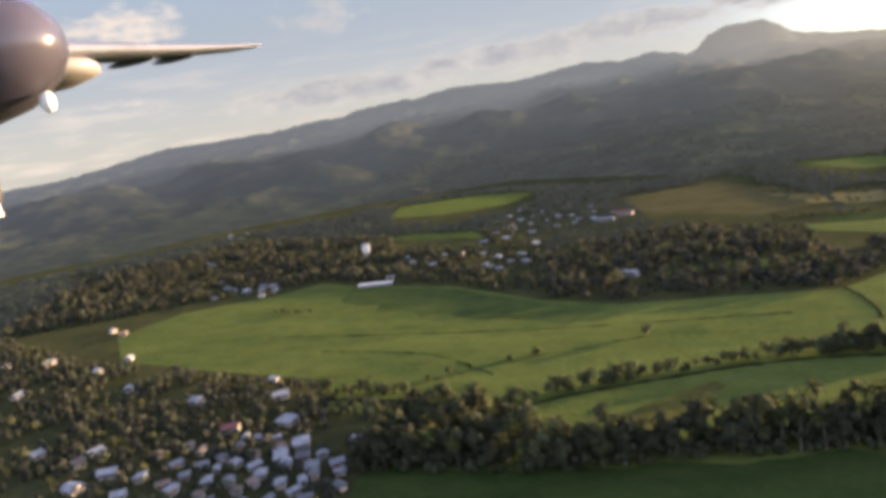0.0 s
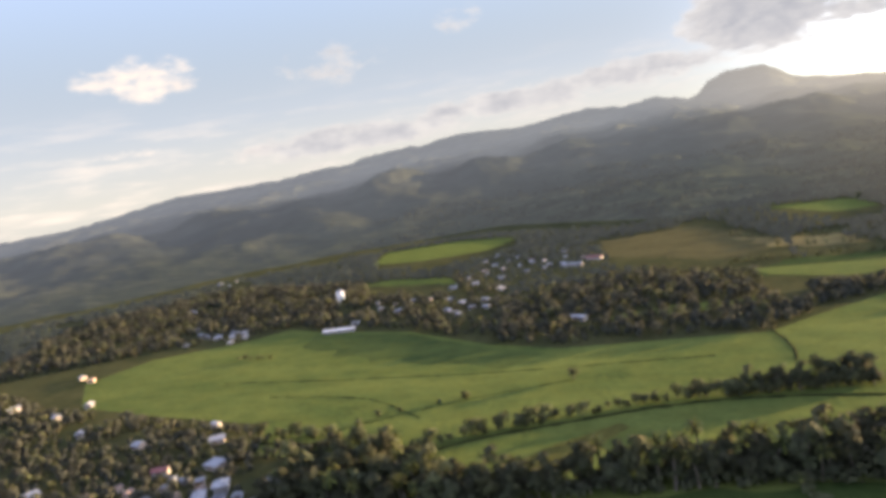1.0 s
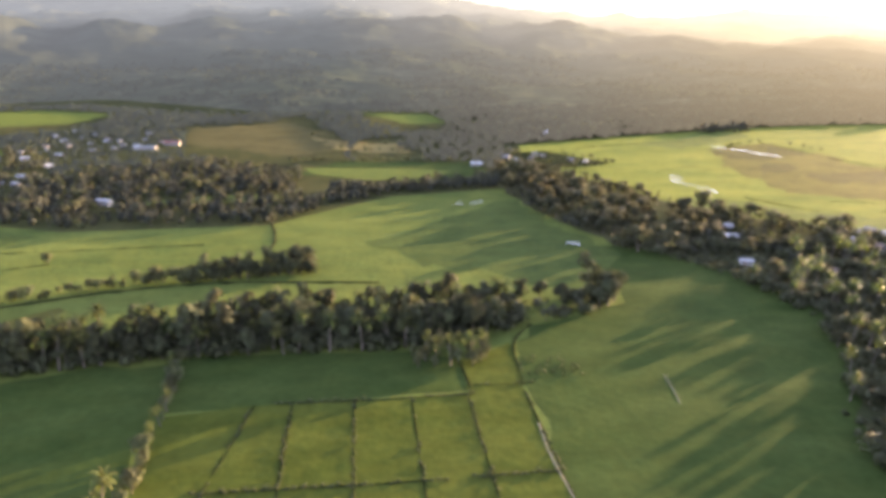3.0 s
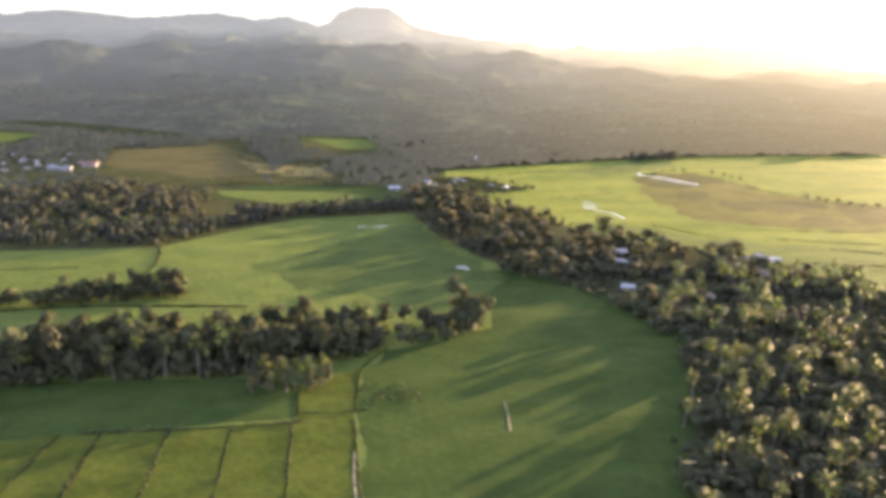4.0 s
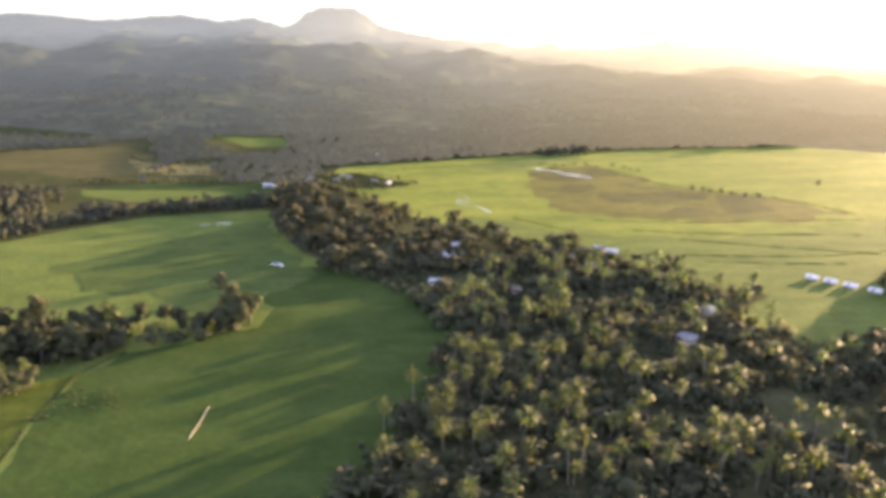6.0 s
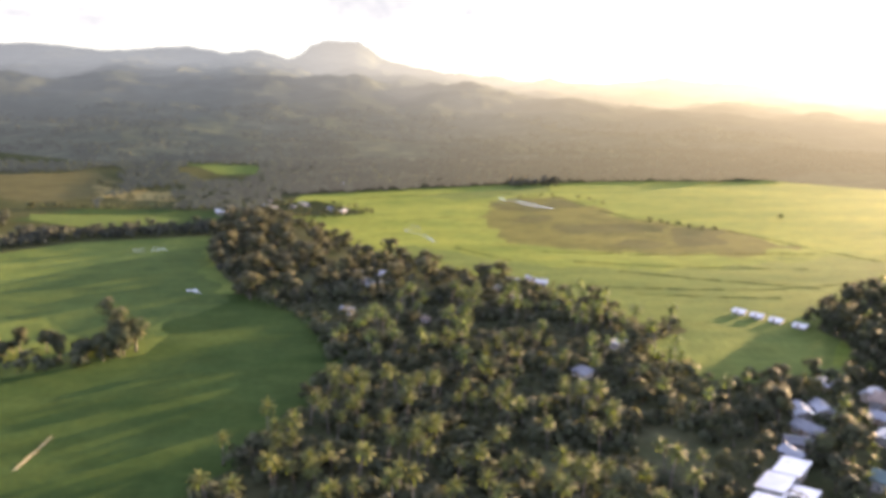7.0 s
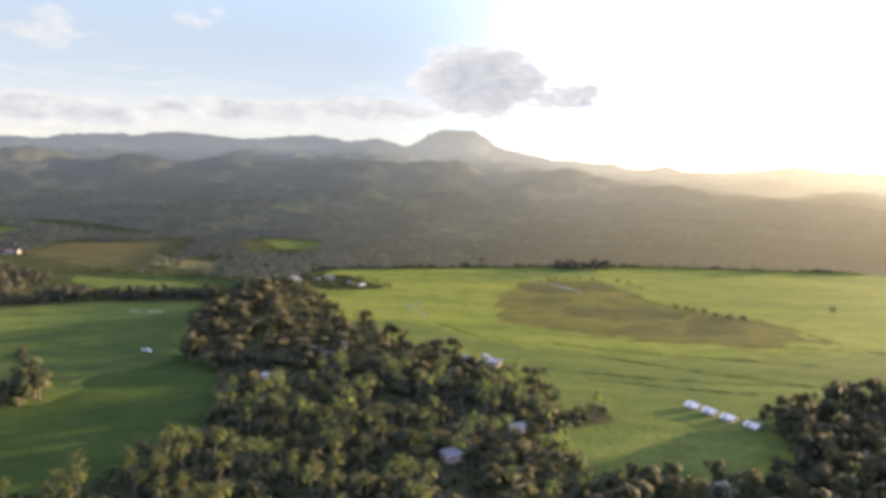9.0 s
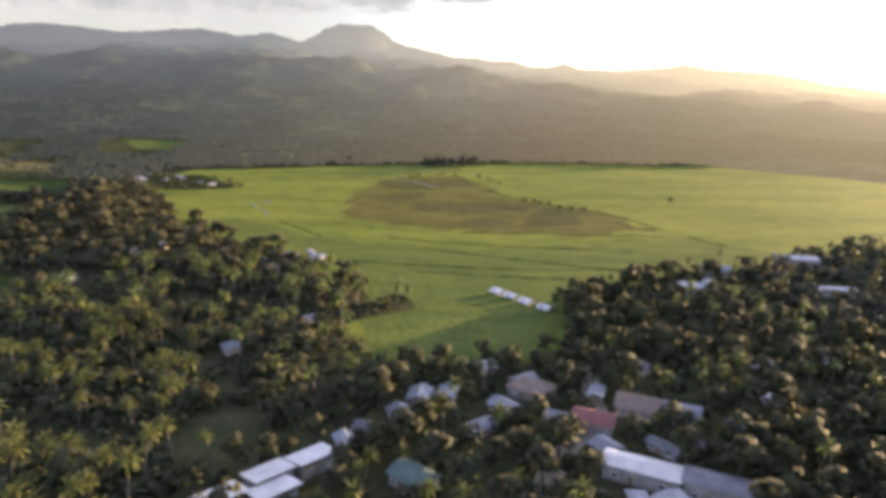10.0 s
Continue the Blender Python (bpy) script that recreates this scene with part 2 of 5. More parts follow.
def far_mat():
    """The range behind the valley: forest, its evening haze painted as emission growing sunward."""
    m, t = nodes_of("far_range_haze")
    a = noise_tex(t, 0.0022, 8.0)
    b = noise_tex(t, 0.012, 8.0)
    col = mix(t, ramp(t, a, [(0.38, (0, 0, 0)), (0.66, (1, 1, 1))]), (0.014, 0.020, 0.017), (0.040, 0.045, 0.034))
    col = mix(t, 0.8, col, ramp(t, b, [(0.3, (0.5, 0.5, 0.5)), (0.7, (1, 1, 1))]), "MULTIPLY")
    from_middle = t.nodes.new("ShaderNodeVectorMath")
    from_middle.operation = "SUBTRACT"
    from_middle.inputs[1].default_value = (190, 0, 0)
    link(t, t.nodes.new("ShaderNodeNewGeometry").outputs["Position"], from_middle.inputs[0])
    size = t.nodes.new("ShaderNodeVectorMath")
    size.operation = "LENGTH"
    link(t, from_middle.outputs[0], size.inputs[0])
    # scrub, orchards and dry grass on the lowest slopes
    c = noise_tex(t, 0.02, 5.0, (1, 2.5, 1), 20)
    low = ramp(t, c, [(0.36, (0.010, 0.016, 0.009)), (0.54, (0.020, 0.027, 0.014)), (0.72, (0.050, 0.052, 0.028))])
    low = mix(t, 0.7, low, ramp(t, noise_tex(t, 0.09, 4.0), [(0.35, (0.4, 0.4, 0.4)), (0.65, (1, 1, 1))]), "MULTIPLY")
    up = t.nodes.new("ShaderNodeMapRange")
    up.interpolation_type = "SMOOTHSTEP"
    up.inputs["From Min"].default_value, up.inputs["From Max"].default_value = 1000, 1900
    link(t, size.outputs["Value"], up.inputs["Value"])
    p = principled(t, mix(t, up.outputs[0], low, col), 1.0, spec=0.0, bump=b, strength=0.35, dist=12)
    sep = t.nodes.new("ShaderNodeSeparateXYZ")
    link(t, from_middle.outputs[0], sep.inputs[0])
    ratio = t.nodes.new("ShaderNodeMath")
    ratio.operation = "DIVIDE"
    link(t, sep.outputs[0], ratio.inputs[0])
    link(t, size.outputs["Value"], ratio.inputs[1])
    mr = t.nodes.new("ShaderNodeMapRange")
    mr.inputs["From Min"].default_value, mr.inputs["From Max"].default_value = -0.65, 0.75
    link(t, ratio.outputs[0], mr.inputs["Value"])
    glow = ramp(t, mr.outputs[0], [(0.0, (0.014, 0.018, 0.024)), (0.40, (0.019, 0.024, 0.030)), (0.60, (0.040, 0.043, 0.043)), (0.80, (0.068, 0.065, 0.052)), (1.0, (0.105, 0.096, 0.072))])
    # emission grows with distance to stand in for kilometres of hazy air
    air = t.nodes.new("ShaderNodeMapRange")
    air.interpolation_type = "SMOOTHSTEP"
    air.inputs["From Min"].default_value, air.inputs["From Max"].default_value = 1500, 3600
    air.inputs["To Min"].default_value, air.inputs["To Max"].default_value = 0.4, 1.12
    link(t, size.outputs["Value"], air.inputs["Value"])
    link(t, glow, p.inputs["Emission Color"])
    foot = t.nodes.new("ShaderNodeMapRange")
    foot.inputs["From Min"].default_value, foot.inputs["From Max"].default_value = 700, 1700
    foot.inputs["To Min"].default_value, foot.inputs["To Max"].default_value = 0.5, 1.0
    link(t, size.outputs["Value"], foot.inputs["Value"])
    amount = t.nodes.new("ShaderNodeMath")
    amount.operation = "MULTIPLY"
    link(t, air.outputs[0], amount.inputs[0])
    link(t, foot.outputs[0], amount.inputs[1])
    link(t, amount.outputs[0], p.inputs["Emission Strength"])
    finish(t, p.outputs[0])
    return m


FAR_HAZE = far_mat()


# ---------- helpers for building ----------
def mesh_of(name, verts, faces, mats, smooth=False, index=None):
    me = bpy.data.meshes.new(name)
    me.from_pydata([tuple(v) for v in verts], [], [tuple(int(i) for i in f) for f in faces])
    for m in mats:
        me.materials.append(m)
    if index is not None:
        me.polygons.foreach_set("material_index", np.asarray(index, dtype=np.int32))
    if smooth:
        me.polygons.foreach_set("use_smooth", np.ones(len(me.polygons), dtype=bool))
    me.update()
    return me


def crown_normals(verts):
    """Directions outwards from the heart of a crown."""
    v = np.array(verts, float)
    low, high = v.min(0), v.max(0)
    d = (v - (0.5 * low[0] + 0.5 * high[0], 0.5 * low[1] + 0.5 * high[1], 0.65 * low[2] + 0.35 * high[2])) / np.maximum(high - low, 0.1) + (0, 0, 0.22)
    return d / np.maximum(np.linalg.norm(d, axis=1, keepdims=True), 1e-6)


def set_crown(me, normals):
    me.attributes.new("crown_normal", "FLOAT_VECTOR", "POINT").data.foreach_set("vector", np.ascontiguousarray(normals, dtype=np.float32).ravel())
    return me


def part(name, bm, material, parent, label=""):
    me = bpy.data.meshes.new(name)
    bm.to_mesh(me)
    bm.free()
    me.materials.append(material)
    ob = new(name, me)
    ob.parent = parent
    if label:
        tagged(ob, label)
    return ob


def inside(x, y, poly):
    hit, j = False, len(poly) - 1
    for i in range(len(poly)):
        (xi, yi), (xj, yj) = poly[i], poly[j]
        if (yi > y) != (yj > y) and x < (xj - xi) * (y - yi) / (yj - yi) + xi:
            hit = not hit
        j = i
    return hit


def uneven(poly, amount, step=7.0):
    """An outline with the small wanderings of a field's edge."""
    out = []
    for (x0, y0), (x1, y1) in zip(poly, poly[1:] + poly[:1]):
        n = max(1, int(math.hypot(x1 - x0, y1 - y0) / step))
        for k in range(n):
            x, y = x0 + (x1 - x0) * k / n, y0 + (y1 - y0) * k / n
            out.append((x + amount * noise.noise(Vector((x / 14, y / 14, 1))), y + amount * noise.noise(Vector((x / 14, y / 14, 7)))))
    return out


def flat(name, poly, z, material, label, category="field", edge=0.0):
    """A field: an outline cut into triangles and laid just over the ground."""
    if edge:
        poly = uneven(poly, edge)
    bm = bmesh.new()
    f = bm.faces.new([bm.verts.new((x, y, z)) for x, y in poly])
    f.normal_update()
    if f.normal.z < 0:
        f.normal_flip()
    bmesh.ops.triangulate(bm, faces=bm.faces[:])
    me = bpy.data.meshes.new(name)
    bm.to_mesh(me)
    bm.free()
    me.materials.append(material)
    return tagged(new(name, me), label, category, kind="structure")


def smooth_line(pts, step=4.0):
    out = []
    p = [Vector((*q, 0)) for q in pts]
    p = [p[0] * 2 - p[1]] + p + [p[-1] * 2 - p[-2]]
    for i in range(1, len(p) - 2):
        n = max(2, int((p[i + 1] - p[i]).length / step))
        for k in range(n):
            u = k / n
            out.append(0.5 * (2 * p[i] + (p[i + 1] - p[i - 1]) * u + (2 * p[i - 1] - 5 * p[i] + 4 * p[i + 1] - p[i + 2]) * u * u + (3 * p[i] - p[i - 1] - 3 * p[i + 1] + p[i + 2]) * u ** 3))
    out.append(p[-2])
    return out


def bank(name, pts, width, height, material, label, category, z=0.0, rough=0.3, kind="structure"):
    """A low ridge, ditch edge, path or stream along a line, with an uneven width."""
    line = smooth_line(pts)
    verts, faces = [], []
    for i, q in enumerate(line):
        d = (line[min(i + 1, len(line) - 1)] - line[max(i - 1, 0)]).normalized()
        n = Vector((-d.y, d.x, 0))
        w = width * (1 + rough * (random.random() - 0.5) * 2) / 2
        h = height * (1 + rough * (random.random() - 0.5) * 2)
        for a, b in ((-1.6, 0), (-0.6, 1), (0.6, 1), (1.6, 0)):
            v = q + n * (w * a)
            verts.append((v.x, v.y, z + h * b))
        if i:
            k = 4 * i
            for j in range(3):
                faces.append((k - 4 + j, k - 3 + j, k + 1 + j, k + j))
    return tagged(new(name, mesh_of(name, verts, faces, [material])), label, category, kind=kind)


# ---------- ground, hills, far range, clouds ----------
CX = 190.0
rings = [0, 60, 120, 200, 300, 420, 560, 720, 900, 1150, 1500, 2000, 2800, 3800, 4800]
gv, gf = [(CX, 0, 0)], []
SEG = 96
for r in rings[1:]:
    for k in range(SEG):
        a = 2 * math.pi * k / SEG
        gv.append((CX + r * math.sin(a), r * math.cos(a), 0))
for k in range(SEG):
    gf.append((0, 1 + (k + 1) % SEG, 1 + k))
for i in range(len(rings) - 2):
    for k in range(SEG):
        a, b = 1 + i * SEG + k, 1 + i * SEG + (k + 1) % SEG
        gf.append((a, b, b + SEG, a + SEG))
ground = tagged(new("ground", mesh_of("ground", gv, gf, [VALLEY])), "grassy and scrubby valley floor reaching to the hills", "ground", kind="structure")

# crest line of the range: bearing in degrees and height in metres
CREST = [(-75, 90), (-58, 100), (-52.3, 116), (-48.9, 119), (-45.2, 155), (-41.2, 205), (-37.1, 204), (-32.9, 209), (-30.6, 232), (-28.0, 233), (-26.4, 261), (-22.9, 279), (-21.9, 268), (-20.5, 289), (-18.7, 303), (-15.8, 292), (-14.1, 281), (-10.2, 308), (-8.4, 324), (-5.9, 291), (-3.4, 319), (-1.1, 270), (-0.2, 293),
         (0.7, 350), (1.8, 377), (4.4, 379), (5.3, 340), (6.2, 288), (8.5, 252), (10.8, 216), (12.6, 223), (13.9, 203), (15.4, 213), (17.0, 176), (18.2, 185), (19.4, 210), (20.5, 183), (23.5, 174), (25.8, 191), (28.4, 220), (30.2, 196), (33.9, 190), (35.5, 169), (38.3, 132), (41.3, 109), (75, 95)]
crest_az = [c[0] - 0.15 for c in CREST]
crest_z = [90 + (c[1] - 90 + (9 if 0 < c[0] < 6 else 5 if 6 < c[0] < 36 else 3)) * 1.07 for c in CREST]
soft_az = np.arange(-75, 75.1, 1.0)
soft_z = [float(np.mean(np.interp(np.linspace(a - 9, a + 9, 19), crest_az, crest_z))) for a in soft_az]


def sstep(a, b, x):
    u = min(1.0, max(0.0, (x - a) / (b - a)))
    return u * u * (3 - 2 * u)


def ridged(x, y, size, octaves=5):
    s, amp, tot = 0.0, 1.0, 0.0
    for k in range(octaves):
        s += amp * (1 - abs(noise.noise(Vector((x / size * 2 ** k, y / size * 2 ** k, 3.7 + k)))) * 2)
        tot += amp
        amp *= 0.5
    return s / tot


TOP = 4600.0


def hill_height(az, r):
    """The slopes rise from the valley's edge to the crest, with spurs and hollows on the way."""
    x, y = CX + r * math.sin(radians(az)), r * math.cos(radians(az))
    crest = float(np.interp(az, crest_az, crest_z)) + 9 * noise.noise(Vector((x / 60, y / 60, 1))) + 6 * noise.noise(Vector((x / 22, y / 22, 5)))
    start = 880 + 250 * sstep(10, 24, -az)
    u = min(1.0, max(0.0, (r - start) / (TOP - start)))
    w = sstep(0.62, 0.98, u)
    body = float(np.interp(az, soft_az, soft_z)) * (1 - w) + crest * w
    hump = 48 * math.exp(-((r - 2050 - 260 * noise.noise(Vector((az / 9, 0, 2)))) / 380) ** 2) * (0.6 + 1.3 * noise.noise(Vector((az / 6, 4, 0)))) * (1 - 0.8 * sstep(12, 26, az))
    swell = math.sin(math.pi * u)
    spur = 1 - sstep(0.93, 1.0, u)
    h = body * u ** 1.1 + 26 * (ridged(x, y, 330, 4) - 0.5) * sstep(0.3, 0.6, u) * spur + hump + 46 * (ridged(x, y, 620) - 0.45) * swell ** 0.7 + 24 * (ridged(x, y, 210, 4) - 0.5) * swell ** 0.5
    if r > TOP:
        h = crest * (1 - 0.5 * sstep(TOP, TOP + 120, r))
    return x, y, h - 3 * (1 - sstep(start - 10, start + 80, r))


def polar_sheet(name, func, azs, rs, material, label):
    verts, faces = [], []
    for az in azs:
        verts += [func(az, r) for r in rs]
    m = len(rs)
    for i in range(len(azs) - 1):
        for j in range(m - 1):
            a = i * m + j
            faces.append((a, a + 1, a + m + 1, a + m))
    return tagged(new(name, mesh_of(name, verts, faces, [material], True)), label, "hills", kind="structure")


polar_sheet("backdrop", hill_height, np.arange(-75, 75.1, 0.22), list(np.geomspace(860, 4550, 110)) + [4570, 4585, 4600, 4615, 4640, 4850, 4720], FAR_HAZE, "forested mountain range with painted glowing haze and a flat-topped peak")


def cloud_mat():
    m, t = nodes_of("clouds")
    uv = t.nodes.new("ShaderNodeUVMap").outputs[0]
    sep = t.nodes.new("ShaderNodeSeparateXYZ")
    link(t, uv, sep.inputs[0])

    def math_node(op, a, b=None, c=None):
        n = t.nodes.new("ShaderNodeMath")
        n.operation = op
        for s, v in zip(n.inputs, (a, b, c)):
            if v is None:
                continue
            if isinstance(v, (int, float)):
                s.default_value = v
            else:
                link(t, v, s)
        return n.outputs[0]

    def warp(scale, stretch, detail):
        mp = t.nodes.new("ShaderNodeMapping")
        mp.inputs["Scale"].default_value = stretch
        link(t, uv, mp.inputs["Vector"])
        n = t.nodes.new("ShaderNodeTexNoise")
        n.inputs["Scale"].default_value, n.inputs["Detail"].default_value, n.inputs["Roughness"].default_value = scale, detail, 0.6
        link(t, mp.outputs[0], n.inputs["Vector"])
        return n.outputs["Fac"]

    az, el = sep.outputs[0], sep.outputs[1]
    fluff = warp(0.42, (1, 2.2, 1), 8)
    streak = warp(0.14, (1, 7, 1), 6)
    total = None
    # bearing, elevation, half width, half height, weight
    for a, e, sa, se, wgt in ((4.6, 7.8, 6.4, 3.5, 2.5), (10.8, 6.9, 5.2, 1.5, 1.6), (-4.5, 5.3, 9.5, 1.3, 1.45), (-42.0, 10.3, 5.0, 1.9, 1.0), (-28.0, 9.8, 5.0, 2.0, 0.55),
                              (-17.5, 11.6, 2.4, 1.4, 0.5), (-27.0, 4.0, 12.0, 1.4, 1.5), (-14.0, 4.8, 10.0, 1.2, 1.5), (20.0, 4.4, 12.0, 0.8, 0.8), (-44.0, 5.2, 4.0, 0.4, 0.45), (-2.0, 4.9, 6.0, 0.7, 0.5)):
        dx = math_node("DIVIDE", math_node("SUBTRACT", az, a), sa)
        dy = math_node("DIVIDE", math_node("SUBTRACT", el, e), se)
        d = math_node("ADD", math_node("MULTIPLY", dx, dx), math_node("MULTIPLY", dy, dy))
        b = math_node("MULTIPLY", math_node("SUBTRACT", 1.0, d), wgt)
        b = math_node("MAXIMUM", b, 0.0)
        total = b if total is None else math_node("MAXIMUM", total, b)
    dens = math_node("ADD", total, math_node("MULTIPLY", math_node("SUBTRACT", fluff, 0.55), 3.4))
    alpha = t.nodes.new("ShaderNodeMapRange")
    alpha.interpolation_type = "SMOOTHSTEP"
    alpha.inputs["From Min"].default_value, alpha.inputs["From Max"].default_value = -0.05, 1.2
    link(t, dens, alpha.inputs["Value"])
    thin = t.nodes.new("ShaderNodeMapRange")
    thin.interpolation_type = "SMOOTHSTEP"
    thin.inputs["From Min"].default_value, thin.inputs["From Max"].default_value, thin.inputs["To Max"].default_value = 0.45, 0.7, 0.6
    link(t, streak, thin.inputs["Value"])
    low = t.nodes.new("ShaderNodeMapRange")
    low.inputs["From Min"].default_value, low.inputs["From Max"].default_value = 9.0, 3.0
    link(t, el, low.inputs["Value"])
    gate = math_node("MINIMUM", math_node("MULTIPLY", total, 4.0), 1.0)
    al = math_node("MAXIMUM", math_node("MULTIPLY", alpha.outputs[0], gate), math_node("MULTIPLY", thin.outputs[0], low.outputs[0]))
    em = t.nodes.new("ShaderNodeEmission")
    mr = t.nodes.new("ShaderNodeMapRange")
    mr.inputs["From Min"].default_value, mr.inputs["From Max"].default_value = 0.3, 2.6
    link(t, dens, mr.inputs["Value"])
    body = ramp(t, mr.outputs[0], [(0.0, (0.074, 0.082, 0.090)), (0.3, (0.054, 0.065, 0.078)), (1.0, (0.040, 0.050, 0.064))])
    curl = ramp(t, warp(0.5, (1, 1.8, 1), 7), [(0.34, (0.88, 0.90, 0.93)), (0.66, (1.16, 1.15, 1.12))])
    body = mix(t, 1.0, body, curl, "MULTIPLY")
    em.inputs[1].default_value = 1.0
    side = t.nodes.new("ShaderNodeMapRange")
    side.inputs["From Min"].default_value, side.inputs["From Max"].default_value = -33.0, -41.0
    side.inputs["To Max"].default_value = 0.6
    link(t, az, side.inputs["Value"])
    # the clear sky away from the sun: grey-white at the horizon, blue above
    veil_el = t.nodes.new("ShaderNodeMapRange")
    veil_el.interpolation_type = "SMOOTHSTEP"
    veil_el.inputs["From Min"].default_value, veil_el.inputs["From Max"].default_value, veil_el.inputs["To Max"].default_value = 40.0, 8.0, 0.97
    link(t, el, veil_el.inputs["Value"])
    veil_az = t.nodes.new("ShaderNodeMapRange")
    veil_az.interpolation_type = "SMOOTHSTEP"
    veil_az.inputs["From Min"].default_value, veil_az.inputs["From Max"].default_value = 26.0, -16.0
    link(t, az, veil_az.inputs["Value"])
    rise = t.nodes.new("ShaderNodeMapRange")
    rise.inputs["From Min"].default_value, rise.inputs["From Max"].default_value = 2.0, 16.0
    link(t, el, rise.inputs["Value"])
    high = ramp(t, rise.outputs[0], [(0.0, (0.060, 0.071, 0.077)), (0.35, (0.043, 0.059, 0.077)), (1.0, (0.025, 0.045, 0.067))])
    veil = math_node("MULTIPLY", veil_el.outputs[0], math_node("SUBTRACT", 1.0, math_node("POWER", math_node("SUBTRACT", 1.0, veil_az.outputs[0]), 3.0)))
    rest = math_node("MULTIPLY", veil, math_node("SUBTRACT", 1.0, al))
    al2 = math_node("ADD", al, rest)
    share = math_node("DIVIDE", rest, math_node("MAXIMUM", al2, 0.001))
    tp = t.nodes.new("ShaderNodeBsdfTransparent")
    link(t, mix(t, share, mix(t, side.outputs[0], body, (0.120, 0.120, 0.116)), high), em.inputs[0])
    ms = t.nodes.new("ShaderNodeMixShader")
    link(t, al2, ms.inputs[0])
    link(t, tp.outputs[0], ms.inputs[1])
    link(t, em.outputs[0], ms.inputs[2])
    finish(t, ms.outputs[0])
    return m


def clouds():
    azs, els = np.arange(-70, 44.1, 2.0), np.arange(0, 26.1, 1.0)
    verts, faces, uvs = [], [], []
    for a in azs:
        for e in els:
            verts.append((CX + 4850 * math.cos(radians(e)) * math.sin(radians(a)), 4850 * math.cos(radians(e)) * math.cos(radians(a)), 90 + 4850 * math.sin(radians(e))))
    m = len(els)
    for i in range(len(azs) - 1):
        for j in range(m - 1):
            k = i * m + j
            faces.append((k, k + 1, k + m + 1, k + m))
    me = mesh_of("cloud_backdrop", verts, faces, [cloud_mat()], True)
    lay = me.uv_layers.new(name="bearing")
    for lp in me.loops:
        i, j = divmod(lp.vertex_index, m)
        lay.data[lp.index].uv = (azs[i], els[j])
    return tagged(new("cloud_backdrop", me), "evening clouds low over the mountain range", "sky", kind="structure")


clouds()

# ---------- fields ----------
MID = [(-360, 350), (-345, 400), (-290, 428), (-262, 458), (-223, 440), (-147, 418), (-78, 370), (-34, 352), (66, 354), (92, 380), (132, 414), (214, 430), (218, 350), (244, 288), (272, 252),
       (280, 212), (262, 180), (242, 150), (240, 60), (-95, 60), (-98, 182), (-100, 222), (-140, 228), (-160, 262), (-230, 278), (-310, 300)]
RIGHT = [(235, 520), (250, 465), (275, 395), (310, 345), (342, 312), (365, 275), (378, 240), (370, 210), (383, 182), (436, 178), (476, 225), (512, 248), (551, 261), (625, 300), (760, 360), (1000, 450), (1060, 700),
         (880, 745), (720, 698), (600, 700), (505, 686), (352, 638), (252, 602), (245, 560)]
BROWN_R = [(376, 405), (391, 513), (424, 572), (474, 590), (488, 475), (515, 445), (540, 420), (556, 366), (500, 350), (452, 358), (411, 372)]
BROWN_L = [(-42, 640), (20, 590), (62, 560), (105, 605), (90, 690), (35, 775), (-60, 755)]
GREEN_L = [(68, 488), (140, 455), (205, 470), (200, 522), (150, 530), (95, 535)]
FAR_A = [(-345, 792), (-268, 772), (-196, 794), (-178, 878), (-205, 905), (-280, 935), (-375, 905)]
FAR_B = [(-295, 632), (-166, 584), (-186, 622), (-262, 648)]
FAR_C = [(112, 868), (150, 790), (168, 756), (208, 760), (204, 800), (196, 850), (150, 862)]
LIT = [(-20, 405), (20, 408), (60, 412), (70, 425), (10, 424)]
flat("rice_field", MID, 0.03, RICE, "green rice land between tree belts")
flat("rice_field", RIGHT, 0.03, RICE_BRIGHT, "bright green rice plain below the hills")
flat("rice_field", [(296, 372), (344, 330), (380, 280), (384, 185), (430, 182), (455, 215), (475, 245), (512, 272), (551, 288), (600, 312), (560, 345), (500, 330), (440, 322), (390, 330), (350, 362), (318, 395)], 0.04, RICE, "greener near strip of the rice plain", edge=9)
flat("fallow_field", BROWN_R, 0.08, STUBBLE, "harvested rice field of olive-brown stubble", edge=16)
for q in ([(420, 430), (452, 418), (492, 428), (505, 446), (470, 455), (430, 450)], [(400, 520), (430, 505), (455, 530), (440, 560), (415, 550)]):
    flat("scrub_patch", q, 0.12, SCRUB, "darker weedy patch on a harvested field", "field", edge=12)
for q in ([(480, 378), (512, 380), (538, 424), (524, 440), (498, 428)], [(436, 384), (462, 372), (476, 388), (452, 402)], [(396, 455), (420, 462), (442, 492), (418, 500)], [(448, 540), (474, 520), (480, 560), (462, 580)]):
    flat("scrub_patch", q, 0.16, SCRUB, "thin brown patch on a harvested field", "field", edge=10)
flat("fallow_field", BROWN_L, 0.08, FALLOW, "bare brown field among woods", edge=14)
flat("fallow_field", [(66, 668), (114, 628), (150, 624), (158, 572), (120, 575), (92, 602)], 0.12, DRY_GRASS, "dry tan grass slope among bushes", edge=12)
# strip in the lighter rice green, painted where low sun strikes the field
flat("rice_field", [(72, 512), (95, 508), (150, 500), (178, 488), (160, 468), (118, 462), (80, 490)], 0.12, RICE, "field strip painted lighter green as if sunlit")
flat("rice_field", GREEN_L, 0.08, RICE_DEEP_SHADED, "dark green field behind a hedge", edge=5)
for q in (FAR_A, FAR_B, FAR_C, LIT):
    flat("meadow", q, 0.08, RICE_MEADOW, "small sunlit meadow among the woods", edge=7)
